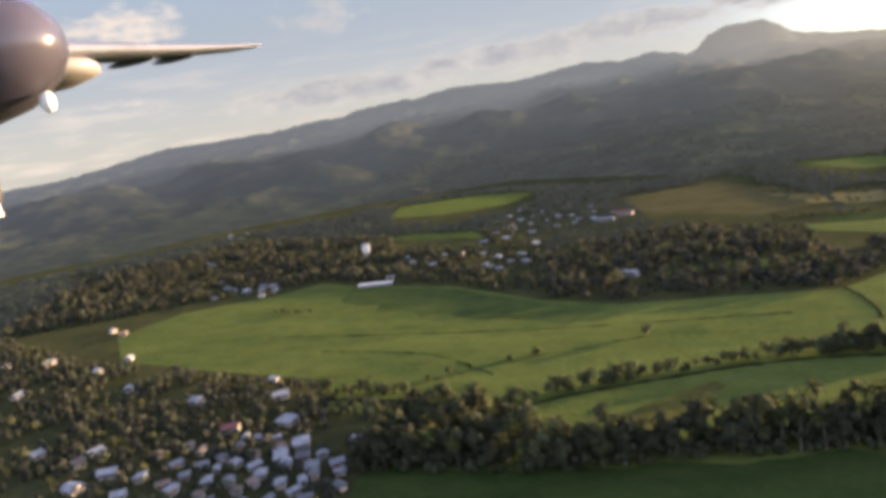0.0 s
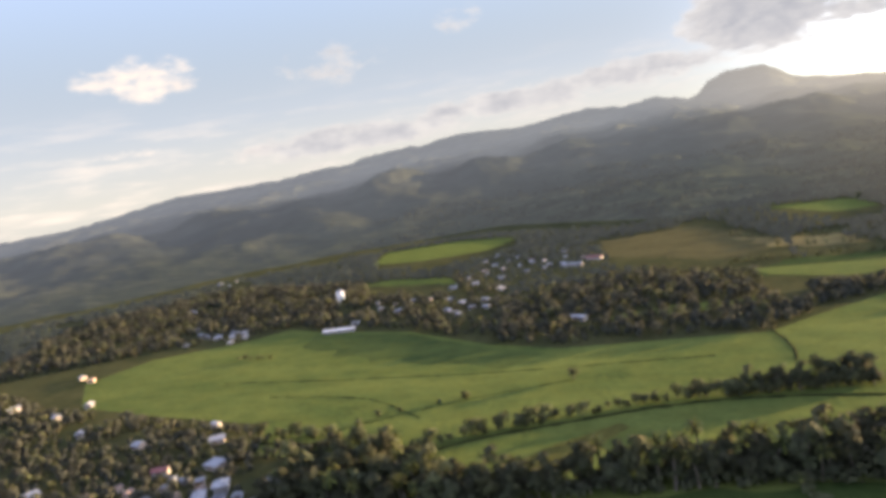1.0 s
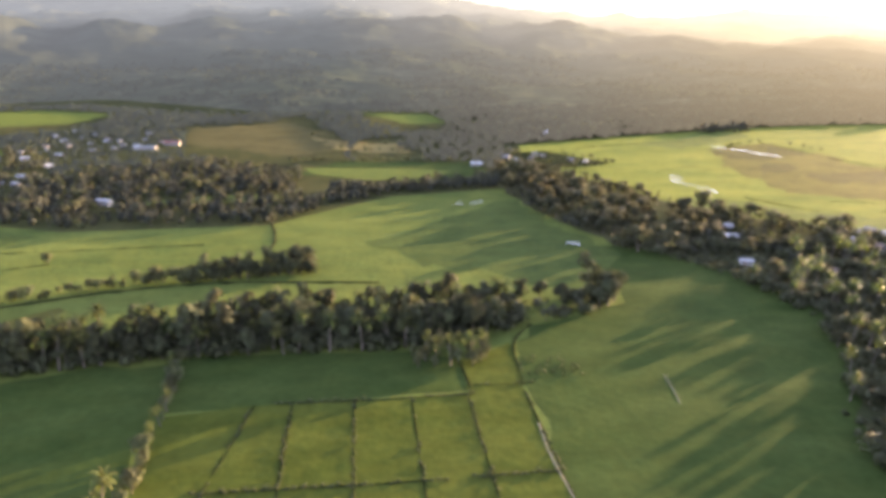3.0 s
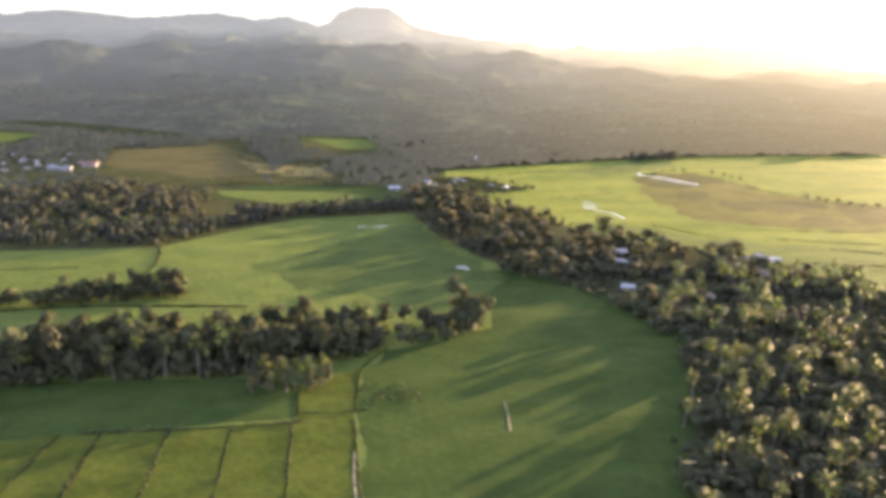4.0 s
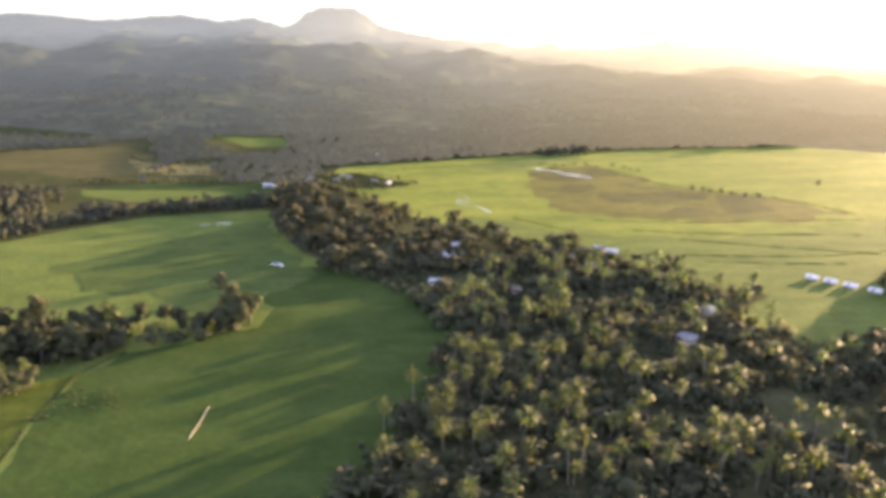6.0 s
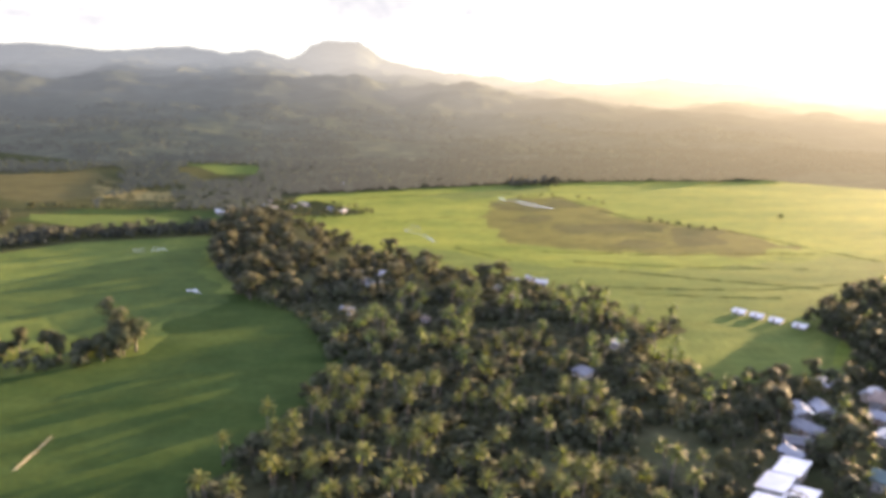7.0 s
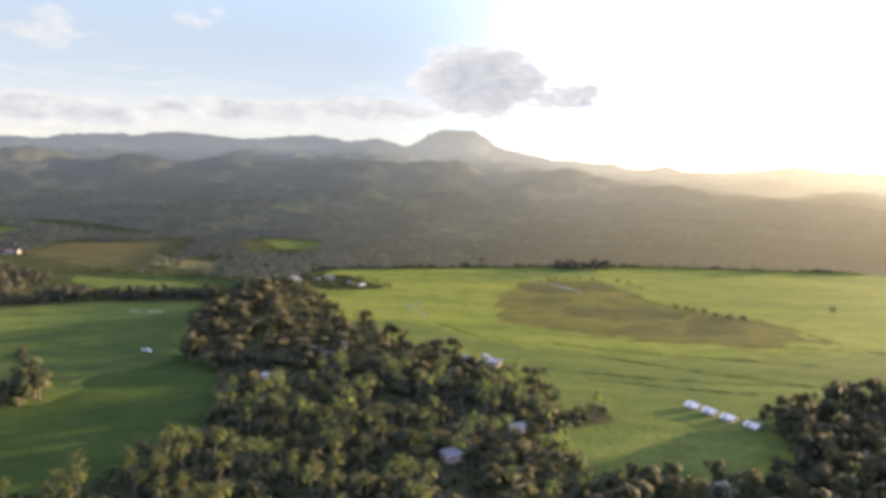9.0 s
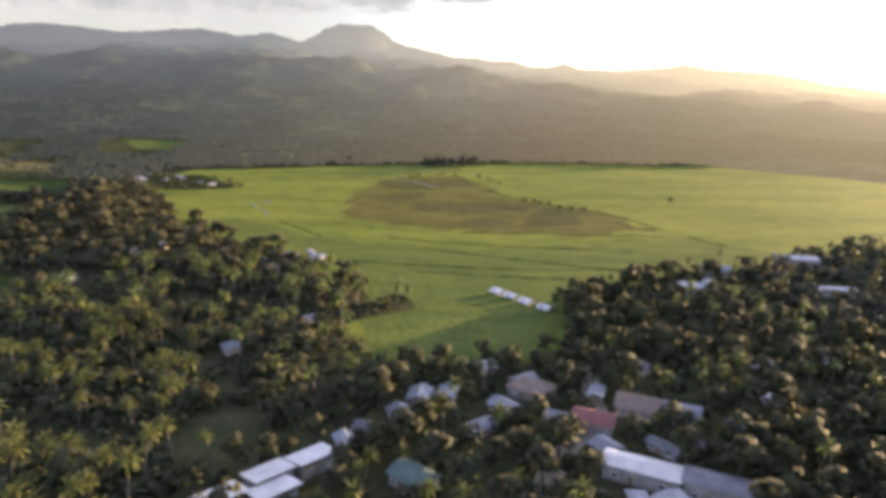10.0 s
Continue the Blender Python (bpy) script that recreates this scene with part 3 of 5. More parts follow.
# tree shade is put into the colour of this field
flat("rice_field", [(-98, 58), (61, 58), (60, 200), (0, 190), (-60, 183), (-101, 184)], 0.08, RICE_DEEP_SHADED, "rice field painted deeper green for tree shade", edge=5)
flat("rice_field", [(158.5, 62), (240, 62), (240, 140), (252, 160), (266, 185), (278, 212), (270, 252), (250, 284), (236, 300), (212, 300), (210, 232), (170, 213), (160.5, 200), (158.5, 170)], 0.06, RICE_DEEP_SHADED, "deep green rice field beside a palm grove", edge=5)
# shadows of grove and woods painted as darker patches over the lighter rice
flat("rice_field", [(128, 306), (118, 322), (150, 345), (205, 405), (212, 330), (230, 296), (206, 250), (178, 252), (168, 272), (140, 276)], 0.12, RICE_HALF_SHADED, "rice patch painted deeper green for the grove's long shadows", edge=10)
flat("rice_field", [(-230, 436), (-150, 415), (-82, 366), (-40, 345), (-60, 325), (-150, 360), (-215, 395)], 0.08, RICE_HALF_SHADED, "rice patch painted deeper green for shade of woods", edge=8)
COLS = [78, 94, 110.5, 126, 141.5, 157.5]
for i in range(5):
    x0, x1 = COLS[i], COLS[i + 1]
    top = 169.5 if i < 4 else 174
    for y0, y1 in ((64, 97), (97, 132), (132, top)):
        flat("paddy", [(x0 - 0.02 * (y0 - 130), y0), (x1 - 0.02 * (y0 - 130), y0), (x1, y1), (x0, y1)], 0.10 + 0.01 * (i % 2), RICE_RIPE, "ripening rice paddy between low bunds")
flat("rice_field", [(60, 168), (90, 169), (142, 172), (142, 189), (130, 198), (60, 201)], 0.07, RICE_DEEP_SHADED, "deep green rice strip below a tree belt", edge=2)
flat("paddy", [(61, 64), (79, 64), (78, 132), (80, 150), (84, 169.5), (61, 166), (61, 130)], 0.095, RICE_RIPE, "ripening rice paddy beside a hedge", edge=1.5)
flat("paddy", [(142.5, 173), (158, 174), (160, 201), (143, 188)], 0.11, RICE_RIPE, "ripening rice paddy beside a palm clump")

BL = "low grassy bund between rice paddies"
for i, x in enumerate(COLS):
    bank("bund", [(x + 1.0, 62), (x + 0.6, 97), (x, 132), (x + (0 if i else 3), 150), (x + (0 if i else 6), 169.5)], 0.5, 0.2, BUND, BL, "bund", rough=0.6)
for y, a, b in ((97, 78, 158), (132.5, 76, 158), (169.5, 90, 143), (174, 142, 161)):
    bank("bund", [(a, y + 0.5), ((a + b) / 2, y - 0.4), (b, y)], 0.55, 0.2, BUND, BL, "bund", rough=0.6)
bank("bund", [(143, 173), (142.5, 181), (142, 188)], 0.7, 0.25, BUND, BL, "bund", rough=0.6)
bank("bund", [(158, 174), (159, 188), (162, 203), (170, 215)], 0.7, 0.25, BUND, BL, "bund", rough=0.6)
bank("bund", [(157.5, 156), (156.6, 140), (157.4, 120), (157, 95), (158, 64)], 0.28, 0.2, PATH_EARTH, "pale footpath along the edge of the paddies", "path")
bank("footpath", [(200, 174), (199, 166), (197.5, 158)], 0.24, 0.2, PATH_EARTH, "short pale earth path in the rice field", "path")
flat("rice_field", [(349, 596), (403, 620), (463, 677), (492, 660), (477, 622), (433, 592), (382, 568)], 0.06, RICE, "darker green strip of the rice plain", edge=4)
flat("scrubland", [(246, 606), (352, 640), (505, 688), (600, 702), (720, 700), (880, 747), (1062, 702), (1500, 780), (1320, 960), (800, 1010), (500, 960), (300, 900), (262, 860), (258, 800)], 0.015, SCRUB_DRY, "dark scrub with dry grass patches below the hills")
flat("rice_field", [(-36, 204), (-30, 216), (-15, 231), (4, 247), (9, 243), (-6, 222), (-14, 204)], 0.1, STUBBLE, "olive strip of ripe rice behind a tree belt", edge=3)
flat("rice_field", [(384, 204), (394, 228), (417, 250), (439, 260), (450, 232), (457, 223), (440, 199), (412, 197)], 0.09, RICE, "green rice field beside a row of sheds", edge=12)
DL = "dark weedy ditch across the rice plain"
for q in ([(388, 372), (440, 360), (500, 356), (550, 352)], [(416, 323), (460, 300), (499, 282)], [(405, 283), (440, 274), (469, 269)],
          [(400, 345), (450, 330), (520, 318)], [(424, 574), (470, 592), (492, 478), (540, 421), (558, 366), (575, 330)], [(376, 300), (420, 290), (470, 283), (530, 290)],
          [(256, 560), (300, 580), (360, 600), (440, 610)],
          [(-230, 330), (-150, 322), (-60, 318), (40, 322)], [(-118, 248), (-88, 268), (-60, 283), (-20, 300)],
          [(-180, 300), (-120, 290), (-80, 262)]):
    bank("ditch", q, 0.3, 0.22, BUND, DL, "ditch", rough=0.8)
bank("ditch", [(71, 308), (72.5, 320), (71.5, 334), (69.5, 346), (67, 356)], 0.8, 0.3, BUND, "dark weedy ditch curving across the rice field", "ditch", rough=0.4)
flat("yard", [(228, 561), (240, 510), (247, 496), (272, 495), (301, 506), (298, 516), (284, 538), (266, 568)], 0.1, SCRUB_DRY, "dark weedy yard beside a hamlet", "yard")
for q in ([(323, 469), (336, 480), (360, 487)], [(343, 385), (352, 372), (367, 349)]):
    bank("ditch", q, 0.35, 0.16, BUND, DL, "ditch", rough=0.7)
bank("stream", [(327, 457), (331, 444), (321, 441), (325, 428), (331, 419), (334, 402)], 0.5, 0.02, WATER, "shining bend of a small stream", "stream", z=0.12)
for q in ([(419, 577), (427, 561), (435, 548)], [(435, 545), (441, 533), (448, 521)]):
    bank("flooded_strip", q, 0.9, 0.02, WATER, "shining flooded strip beside a brown field", "water", z=0.14)
# dark strip added for the shade along the tree line
bank("ditch", [(-150, 240), (-110, 236), (-75, 224), (-45, 239), (-15, 251), (20, 263), (60, 268), (120, 262)], 1.6, 0.3, BUND, "dark weedy strip painted for shade beside a line of trees", "ditch", rough=0.6)
bank("village_road", [(479, 212), (466, 200), (455, 188), (446, 170), (440, 150), (425, 130), (405, 100)], 3.2, 0.1, PATH_EARTH, "pale earth village road", "road", z=0.05)
for q in ([(167, 389), (171, 389.6), (173, 390), (172, 390.8), (167.4, 390)], [(176, 391), (184, 392.4), (183.8, 393.4), (176.6, 392)], [(209, 305.6), (212, 305.9), (214.6, 302.6), (215.2, 303.2), (212.8, 307), (209.6, 306.6)]):
    flat("seedbed_sheet", q, 0.3, TARP, "white plastic sheet over a seedbed in the field", "plastic sheet")

# ---------- the aircraft that carries the camera, as it stands at the start ----------
def lathe(bm, profile, axis, seg=28, squash=1.0):
    """Turns (distance, radius) pairs round the axis through a point, running towards -x."""
    rows = []
    for d, r in profile:
        rows.append([bm.verts.new((axis[0] - d, axis[1] + r * math.cos(2 * math.pi * k / seg), axis[2] + squash * r * math.sin(2 * math.pi * k / seg))) for k in range(seg)])
    for a, b in zip(rows, rows[1:]):
        for k in range(seg):
            bm.faces.new((a[k], a[(k + 1) % seg], b[(k + 1) % seg], b[k]))
    bm.faces.new(rows[0][::-1])
    bm.faces.new(rows[-1])
    for f in bm.faces:
        f.smooth = True
    bmesh.ops.recalc_face_normals(bm, faces=bm.faces[:])


def wing_mesh(stations):
    """stations: leading edge x, y, z, chord, thickness."""
    bm = bmesh.new()
    rows = []
    outline = [(0, 0), (0.03, 0.35), (0.12, 0.75), (0.3, 1.0), (0.6, 0.75), (1.0, 0.04), (0.6, -0.35), (0.3, -0.55), (0.1, -0.45), (0.02, -0.22)]
    for x, y, z, chord, thick in stations:
        rows.append([bm.verts.new((x - u * chord, y, z + w * thick / 1.5)) for u, w in outline])
    n = len(outline)
    for a, b in zip(rows, rows[1:]):
        for k in range(n):
            bm.faces.new((a[k], a[(k + 1) % n], b[(k + 1) % n], b[k]))
    bm.faces.new(rows[0])
    bm.faces.new(rows[-1][::-1])
    for f in bm.faces:
        f.smooth = True
    bmesh.ops.recalc_face_normals(bm, faces=bm.faces[:])
    return bm


def blob(bm, c, size, seg=14):
    r = bmesh.ops.create_uvsphere(bm, u_segments=seg, v_segments=seg // 2 + 2, radius=1.0, matrix=pose(*c) @ Matrix.Diagonal((*size, 1)))
    for v in r["verts"]:
        for f in v.link_faces:
            f.smooth = True


def aircraft():
    root = tagged(new("aircraft"), "high-winged propeller aircraft with dark engine nacelle and grey wing", "aircraft")
    z0 = 103.15
    bm = bmesh.new()
    lathe(bm, [(0.0, 0.02), (0.03, 0.12), (0.1, 0.22), (0.25, 0.33), (0.5, 0.42), (0.9, 0.48), (1.6, 0.52), (2.6, 0.50), (3.6, 0.40), (4.6, 0.22), (5.2, 0.06)], (-3.71, 3.68, z0 + 0.93), squash=1.0)
    nac = part("nacelle", bm, DARK_PAINT, root, "glossy dark engine nacelle")
    bm = bmesh.new()
    lathe(bm, [(0.0, 0.025), (0.02, 0.036), (0.06, 0.036), (0.09, 0.025)], (-3.83, 3.68, z0 + 0.55), 12, 1.9)
    part("exhaust_stub", bm, LIGHT_PAINT, nac, "pale exhaust stub")
    part("wing", wing_mesh([(-4.75, 3.7, z0 + 1.02, 1.3, 0.2), (-5.3, 5.5, z0 + 1.25, 1.25, 0.2), (-6.1, 8.6, z0 + 1.57, 1.1, 0.15), (-6.72, 11.2, z0 + 1.87, 0.8, 0.08), (-6.86, 11.5, z0 + 1.92, 0.6, 0.05)]), WING_PAINT, root, "grey metal wing")
    bm = bmesh.new()
    blob(bm, (-6.05, 5.6, z0 + 1.10), (0.8, 0.5, 0.17))
    part("fairing", bm, FAIRING_PAINT, root, "pale fairing under the wing")
    for y, x, z in ((7.6, -6.5, 1.40), (8.9, -6.85, 1.55)):
        bm = bmesh.new()
        blob(bm, (x, y, z0 + z), (0.4, 0.05, 0.045), 10)
        part("flap_fairing", bm, WING_PAINT, root)
    bm = bmesh.new()
    lathe(bm, [(0.0, 0.03), (0.06, 0.03), (1.1, 0.04)], (-3.95, 3.55, z0 + 0.4), 10)
    bmesh.ops.rotate(bm, verts=bm.verts[:], cent=(-4.5, 3.55, z0 + 0.4), matrix=Matrix.Rotation(radians(80), 3, "Y"))
    gear = part("gear_leg", bm, LIGHT_PAINT, root)
    bm = bmesh.new()
    n, tube = 24, 10
    rows = []
    for i in range(n):
        a = 2 * math.pi * i / n
        rows.append([bm.verts.new((-4.56 + (0.13 + 0.07 * math.cos(2 * math.pi * j / tube)) * math.cos(a), 3.55 + 0.08 * math.sin(2 * math.pi * j / tube), z0 + 0.06 + (0.13 + 0.07 * math.cos(2 * math.pi * j / tube)) * math.sin(a))) for j in range(tube)])
    for i in range(n):
        for j in range(tube):
            bm.faces.new((rows[i][j], rows[i][(j + 1) % tube], rows[(i + 1) % n][(j + 1) % tube], rows[(i + 1) % n][j]))
    part("tyre", bm, RUBBER, gear, "black tyre")


aircraft()


# ---------- houses ----------
HOUSES = []
MESHES = {}


def house_meshes(w, l, h, style):
    """Walls, a roof with overhang and thickness, a door leaf and a window with its surround."""
    key = (round(w), round(l), round(h * 2), style)
    if key in MESHES:
        return MESHES[key]
    w, l, h = key[0], key[1], key[2] / 2
    bm = bmesh.new()
    pitch = {"gable": 0.42, "hip": 0.45, "shed": 0.16, "barn": 0.22}[style]
    top = h + w / 2 * pitch
    xs, ys = w / 2, l / 2
    base = [bm.verts.new(p) for p in ((-xs, -ys, 0), (xs, -ys, 0), (xs, ys, 0), (-xs, ys, 0))]
    eave = [bm.verts.new(p) for p in ((-xs, -ys, h), (xs, -ys, h), (xs, ys, h), (-xs, ys, h))]
    for i in range(4):
        bm.faces.new((base[i], base[(i + 1) % 4], eave[(i + 1) % 4], eave[i]))
    if style in ("gable", "barn"):
        a, b = bm.verts.new((0, -ys, top)), bm.verts.new((0, ys, top))
        bm.faces.new((eave[0], eave[1], a))
        bm.faces.new((eave[2], eave[3], b))
    walls = bpy.data.meshes.new("wall")
    bm.to_mesh(walls)
    bm.free()
    bm = bmesh.new()
    o = 0.6
    run = 0.5 if style == "hip" else 0.0
    ridge_y = max(0.0, ys + o - run * 2 * xs)
    rt, et, th = h + (xs) * pitch + 0.12, h - o * pitch + 0.12, 0.1
    if style == "shed":
        pts = [(-xs - o, -ys - o, h + 0.1), (xs + o, -ys - o, h + 0.1 + w * pitch), (xs + o, ys + o, h + 0.1 + w * pitch), (-xs - o, ys + o, h + 0.1)]
        v = [bm.verts.new(p) for p in pts]
        bm.faces.new(v)
    else:
        e = [bm.verts.new(p) for p in ((-xs - o, -ys - o, et), (xs + o, -ys - o, et), (xs + o, ys + o, et), (-xs - o, ys + o, et))]
        a, b = bm.verts.new((0, -ridge_y, rt)), bm.verts.new((0, ridge_y, rt))
        bm.faces.new((e[1], e[2], b, a))
        bm.faces.new((e[3], e[0], a, b))
        if style == "hip":
            bm.faces.new((e[0], e[1], a))
            bm.faces.new((e[2], e[3], b))
    bmesh.ops.recalc_face_normals(bm, faces=bm.faces[:])
    if sum(f.normal.z for f in bm.faces) < 0:
        bmesh.ops.reverse_faces(bm, faces=bm.faces[:])
    ext = bmesh.ops.extrude_face_region(bm, geom=bm.faces[:])
    for g in ext["geom"]:
        if isinstance(g, bmesh.types.BMVert):
            g.co.z += th
    roof = bpy.data.meshes.new("roof")
    bm.to_mesh(roof)
    bm.free()
    bm = bmesh.new()
    bmesh.ops.create_cube(bm, size=1, matrix=Matrix.Diagonal((0.08, 0.9, 2.0, 1)))
    door = bpy.data.meshes.new("door")
    bm.to_mesh(door)
    bm.free()
    bm = bmesh.new()
    bmesh.ops.create_cube(bm, size=1, matrix=Matrix.Diagonal((0.06, 1.1, 1.0, 1)))
    win = bpy.data.meshes.new("window")
    bm.to_mesh(win)
    bm.free()
    bm = bmesh.new()
    for y, z, sy, sz in ((0, 0.55, 1.3, 0.1), (0, -0.55, 1.3, 0.1), (0.6, 0, 0.1, 1.2), (-0.6, 0, 0.1, 1.2), (0, 0, 0.06, 1.0)):
        bmesh.ops.create_cube(bm, size=1, matrix=pose(0, y, z) @ Matrix.Diagonal((0.12, sy, sz, 1)))
    fr = bpy.data.meshes.new("window_frame")
    bm.to_mesh(fr)
    bm.free()
    MESHES[key] = (walls, roof, door, win, fr, w, l, h)
    return MESHES[key]


ROOFS = {"bright": (ROOF_BRIGHT, "bright zinc roof"), "white": (ROOF_WHITE, "pale zinc roof"), "grey": (ROOF_GREY, "grey sheet-metal roof"), "red": (ROOF_RED, "red sheet-metal roof"), "rust": (ROOF_BROWN, "rusty brown roof"), "green": (ROOF_GREEN, "dull green roof")}


def set_mat(ob, m):
    """The object's own material, on a mesh that it shares."""
    if not ob.data.materials:
        ob.data.materials.append(m)
    ob.material_slots[0].link = "OBJECT"
    ob.material_slots[0].material = m


def house(x, y, turn, w, l, h, roof, style="gable", where="by trees", wall=WALL, category="house", detail=True):
    walls, roof_me, door, win, fr, w, l, h = house_meshes(w, l, h, style)
    mat, words = ROOFS[roof]
    kind = {"gable": "small house", "hip": "hip-roofed house", "shed": "lean-to shed", "barn": "long low building"}[style]
    root = tagged(new("house"), f"{kind} with {words} {where}", category, "houses of the valley")
    root.matrix_basis = pose(x, y, 0, 0, 0, turn)

    def piece(name, me, m, at, parent=None, label=""):
        ob = new(name, me)
        set_mat(ob, m)
        ob.parent = parent or root
        ob.matrix_basis = at
        if label:
            tagged(ob, label)
        return ob

    piece("wall", walls, wall, pose(0, 0, 0))
    piece("roof", roof_me, mat, pose(0, 0, 0), label=words)
    if detail:
        piece("door", door, WOOD, pose(-w / 2 - 0.02, l * 0.12, 1.0), label="brown wooden door")
        for s in (-1, 1):
            for v in (-0.28, 0.33):
                wd = piece("window", win, GLASS, pose(s * (w / 2 + 0.01), v * l, min(h - 0.7, 1.5)))
                piece("window_frame", fr, LIGHT_PAINT, pose(0, 0, 0), parent=wd)
    HOUSES.append((x, y, max(w, l) / 2, 11.0 if y > 400 and x < 150 else 5.0))


KINDS = ["white", "white", "grey", "white", "rust", "grey", "white", "white"]


def hamlet(places, size, where, seed, roofs=KINDS, detail=True):
    rng = random.Random(seed)
    for i, (x, y) in enumerate(places):
        w, l = size * rng.uniform(0.65, 1.2), size * rng.uniform(0.9, 1.7)
        tall = 0.6 if y > 400 else 0.8
        house(x, y, rng.choice((25, 28, 118, 70, 160)) + rng.uniform(-12, 12), w, l, rng.uniform(2.2, 2.9) * tall, roofs[rng.randrange(len(roofs))], rng.choice(("gable", "gable", "hip", "shed")), where, WALL_BOARD if y > 400 else rng.choice((WALL, WALL_WARM)), detail=detail)


# the town in the near fields
house(-134, 198, 30, 5, 6, 3.0, "white", "hip", "in a dense little town")
house(-137, 189, 30, 4.4, 8, 2.6, "white", "barn", "in a dense little town")
house(-172, 210, 110, 4, 6, 3, "red", "gable", "at the edge of town")
house(-111, 199, 70, 4, 6, 3, "white", "gable", "at the edge of town")
hamlet([q for i, q in enumerate([(-144, 183), (-157, 180), (-181, 197), (-173, 193), (-158, 196), (-161, 204), (-154, 203), (-148, 203), (-122, 191), (-121, 182), (-114, 186), (-127, 172), (-120, 174), (-106, 172), (-147, 173), (-184, 174),
        (-164, 166), (-152, 164), (-126, 163), (-113, 163), (-171, 170), (-167, 176), (-160, 188), (-138, 178), (-132, 184), (-140, 167), (-149, 191), (-134, 160), (-118, 178), (-129, 190), (-142, 196), (-155, 172), (-176, 183), (-190, 190), (-110, 180), (-137, 172), (-145, 160), (-165, 183), (-152, 184), (-120, 168)])], 2.7, "in a dense little town", 5, ["white", "grey", "rust", "grey", "grey", "grey", "grey", "grey"])
hamlet([(-151, 217), (-184, 261), (-169, 242), (-210, 239), (-262, 254), (-309, 282), (-305, 301), (-357, 353), (-373, 361), (-363, 299), (-396, 297), (-332, 251), (-220, 191), (-221, 183), (-248, 189), (-183, 163), (-200, 176), (-206, 166)],
       4.2, "at the edge of rice land", 6)
# the villages in the middle distance
house(-272, 561, 20, 6, 6, 9, "white", "hip", "over the trees", LIGHT_PAINT, "tower")
house(-208, 434, 96, 3, 24, 2, "bright", "shed", "by a field")
hamlet([(-218, 523), (-182, 484), (-184, 520), (-169, 520), (-123, 453), (-119, 473), (-107, 470), (-115, 496), (-205, 455), (-306, 458), (-299, 430), (-354, 466), (-377, 490), (-342, 432), (-450, 578), (-569, 778), (-536, 754),
        (-555, 794), (-112, 533), (-310, 447), (-296, 444), (-130, 462), (-137, 470), (-463, 589), (-133, 494), (-144, 569), (-162, 560), (-340, 455), (-325, 449), (-318, 462), (-196, 512), (-204, 500), (-148, 508), (-584, 798)], 4.0, "among woods by the fields", 7, ["white", "grey", "white", "grey", "rust", "grey"])
hamlet([(-133, 625), (-87, 699), (-135, 632), (-106, 604), (-164, 724), (-135, 697), (-100, 654), (-169, 691), (-61, 646), (-120, 640), (-150, 660), (-115, 670), (-90, 630), (-80, 660), (-145, 612), (-125, 585), (-160, 600), (-91, 612), (-153, 631), (-76, 625), (-112, 655), (-140, 675)], 3.6, "in a distant village", 8, ["grey", "rust", "grey", "grey", "white"])
house(-49, 632, 80, 6, 13, 2.6, "red", "gable", "in a distant village")
house(-66, 610, 85, 6, 18, 2.6, "grey", "barn", "in a distant village")
house(-32, 408, 62, 4, 9, 3, "white", "barn", "among woods")
house(199, 506, 85, 4, 8, 2.6, "white", "gable", "at the foot of the woods")
hamlet([(228, 561), (247, 532), (228, 537), (284, 511), (253, 547), (275, 520), (234, 525), (258, 540)], 3.6, "beside the rice plain", 9, ["grey", "grey", "rust", "grey"])
house(291, 654, 20, 4, 4, 4, "bright", "hip", "behind the rice plain")
# the palm grove
house(291, 302, 72, 4, 8, 2.2, "white", "shed", "in the palm grove")
house(355, 305, 60, 4, 6, 2, "white", "gable", "beside the palm grove", WALL_WARM)
house(367, 299, 70, 4, 5, 2, "grey", "shed", "beside the palm grove", WALL_WARM)
hamlet([(345, 293), (364, 306), (297, 321), (347, 194), (306, 251), (277, 267), (350, 281), (369, 218), (286, 312)], 3.5, "in the palm grove", 10, ["grey", "white", "rust"])
# a row of sheds in the plain and the village past the grove
for q in ((437, 250), (441, 244), (445, 237.5), (450, 230)):
    house(*q, 35, 4.4, 4.4, 1.1, "bright", "gable", "in a row beside rice fields", WALL_WARM, category="shed")
for q in ((373, 130), (365, 124.5), (366.5, 118.5), (357, 117)):
    house(*q, -52, 5, 8, 3.0, "bright", "shed", "by a grass clearing")
house(439.5, 121, 57, 6, 15, 3.5, "bright", "barn", "beside a village yard")
house(452, 113, 57, 6, 13, 4, "grey", "barn", "by a yard")
house(437, 143, 60, 7, 9, 3, "red", "gable", "between village trees")
house(427, 161, 50, 8, 10, 3, "rust", "hip", "between village trees")
house(451, 150, 60, 8, 10, 3, "rust", "gable", "between village trees", WALL_WARM)
house(459, 146, 60, 7, 10, 3, "grey", "gable", "between village trees")
house(393, 122, 40, 6, 8, 3, "green", "gable", "in village trees")
house(514, 248, 70, 6, 10, 3.5, "white", "gable", "beside the plain")
house(538, 274, 75, 6, 11, 3.5, "white", "gable", "beside the plain")
house(572, 243, 78, 4, 14, 3.5, "white", "barn", "beside the plain")
house(588, 293, 75, 9, 18, 3.5, "grey", "barn", "by rice")
hamlet([(385, 144), (393, 150), (398, 160), (526, 258), (462, 175), (418, 176), (418, 153), (430, 146), (470, 140), (449, 131), (455, 131), (519, 174), (498, 172), (488, 153), (436, 132), (443, 158), (435, 112), (440, 110), (405, 161),
        (380, 138), (410, 143), (426, 166)], 4.6, "between village trees", 11, ["white", "grey", "grey", "white", "grey"])


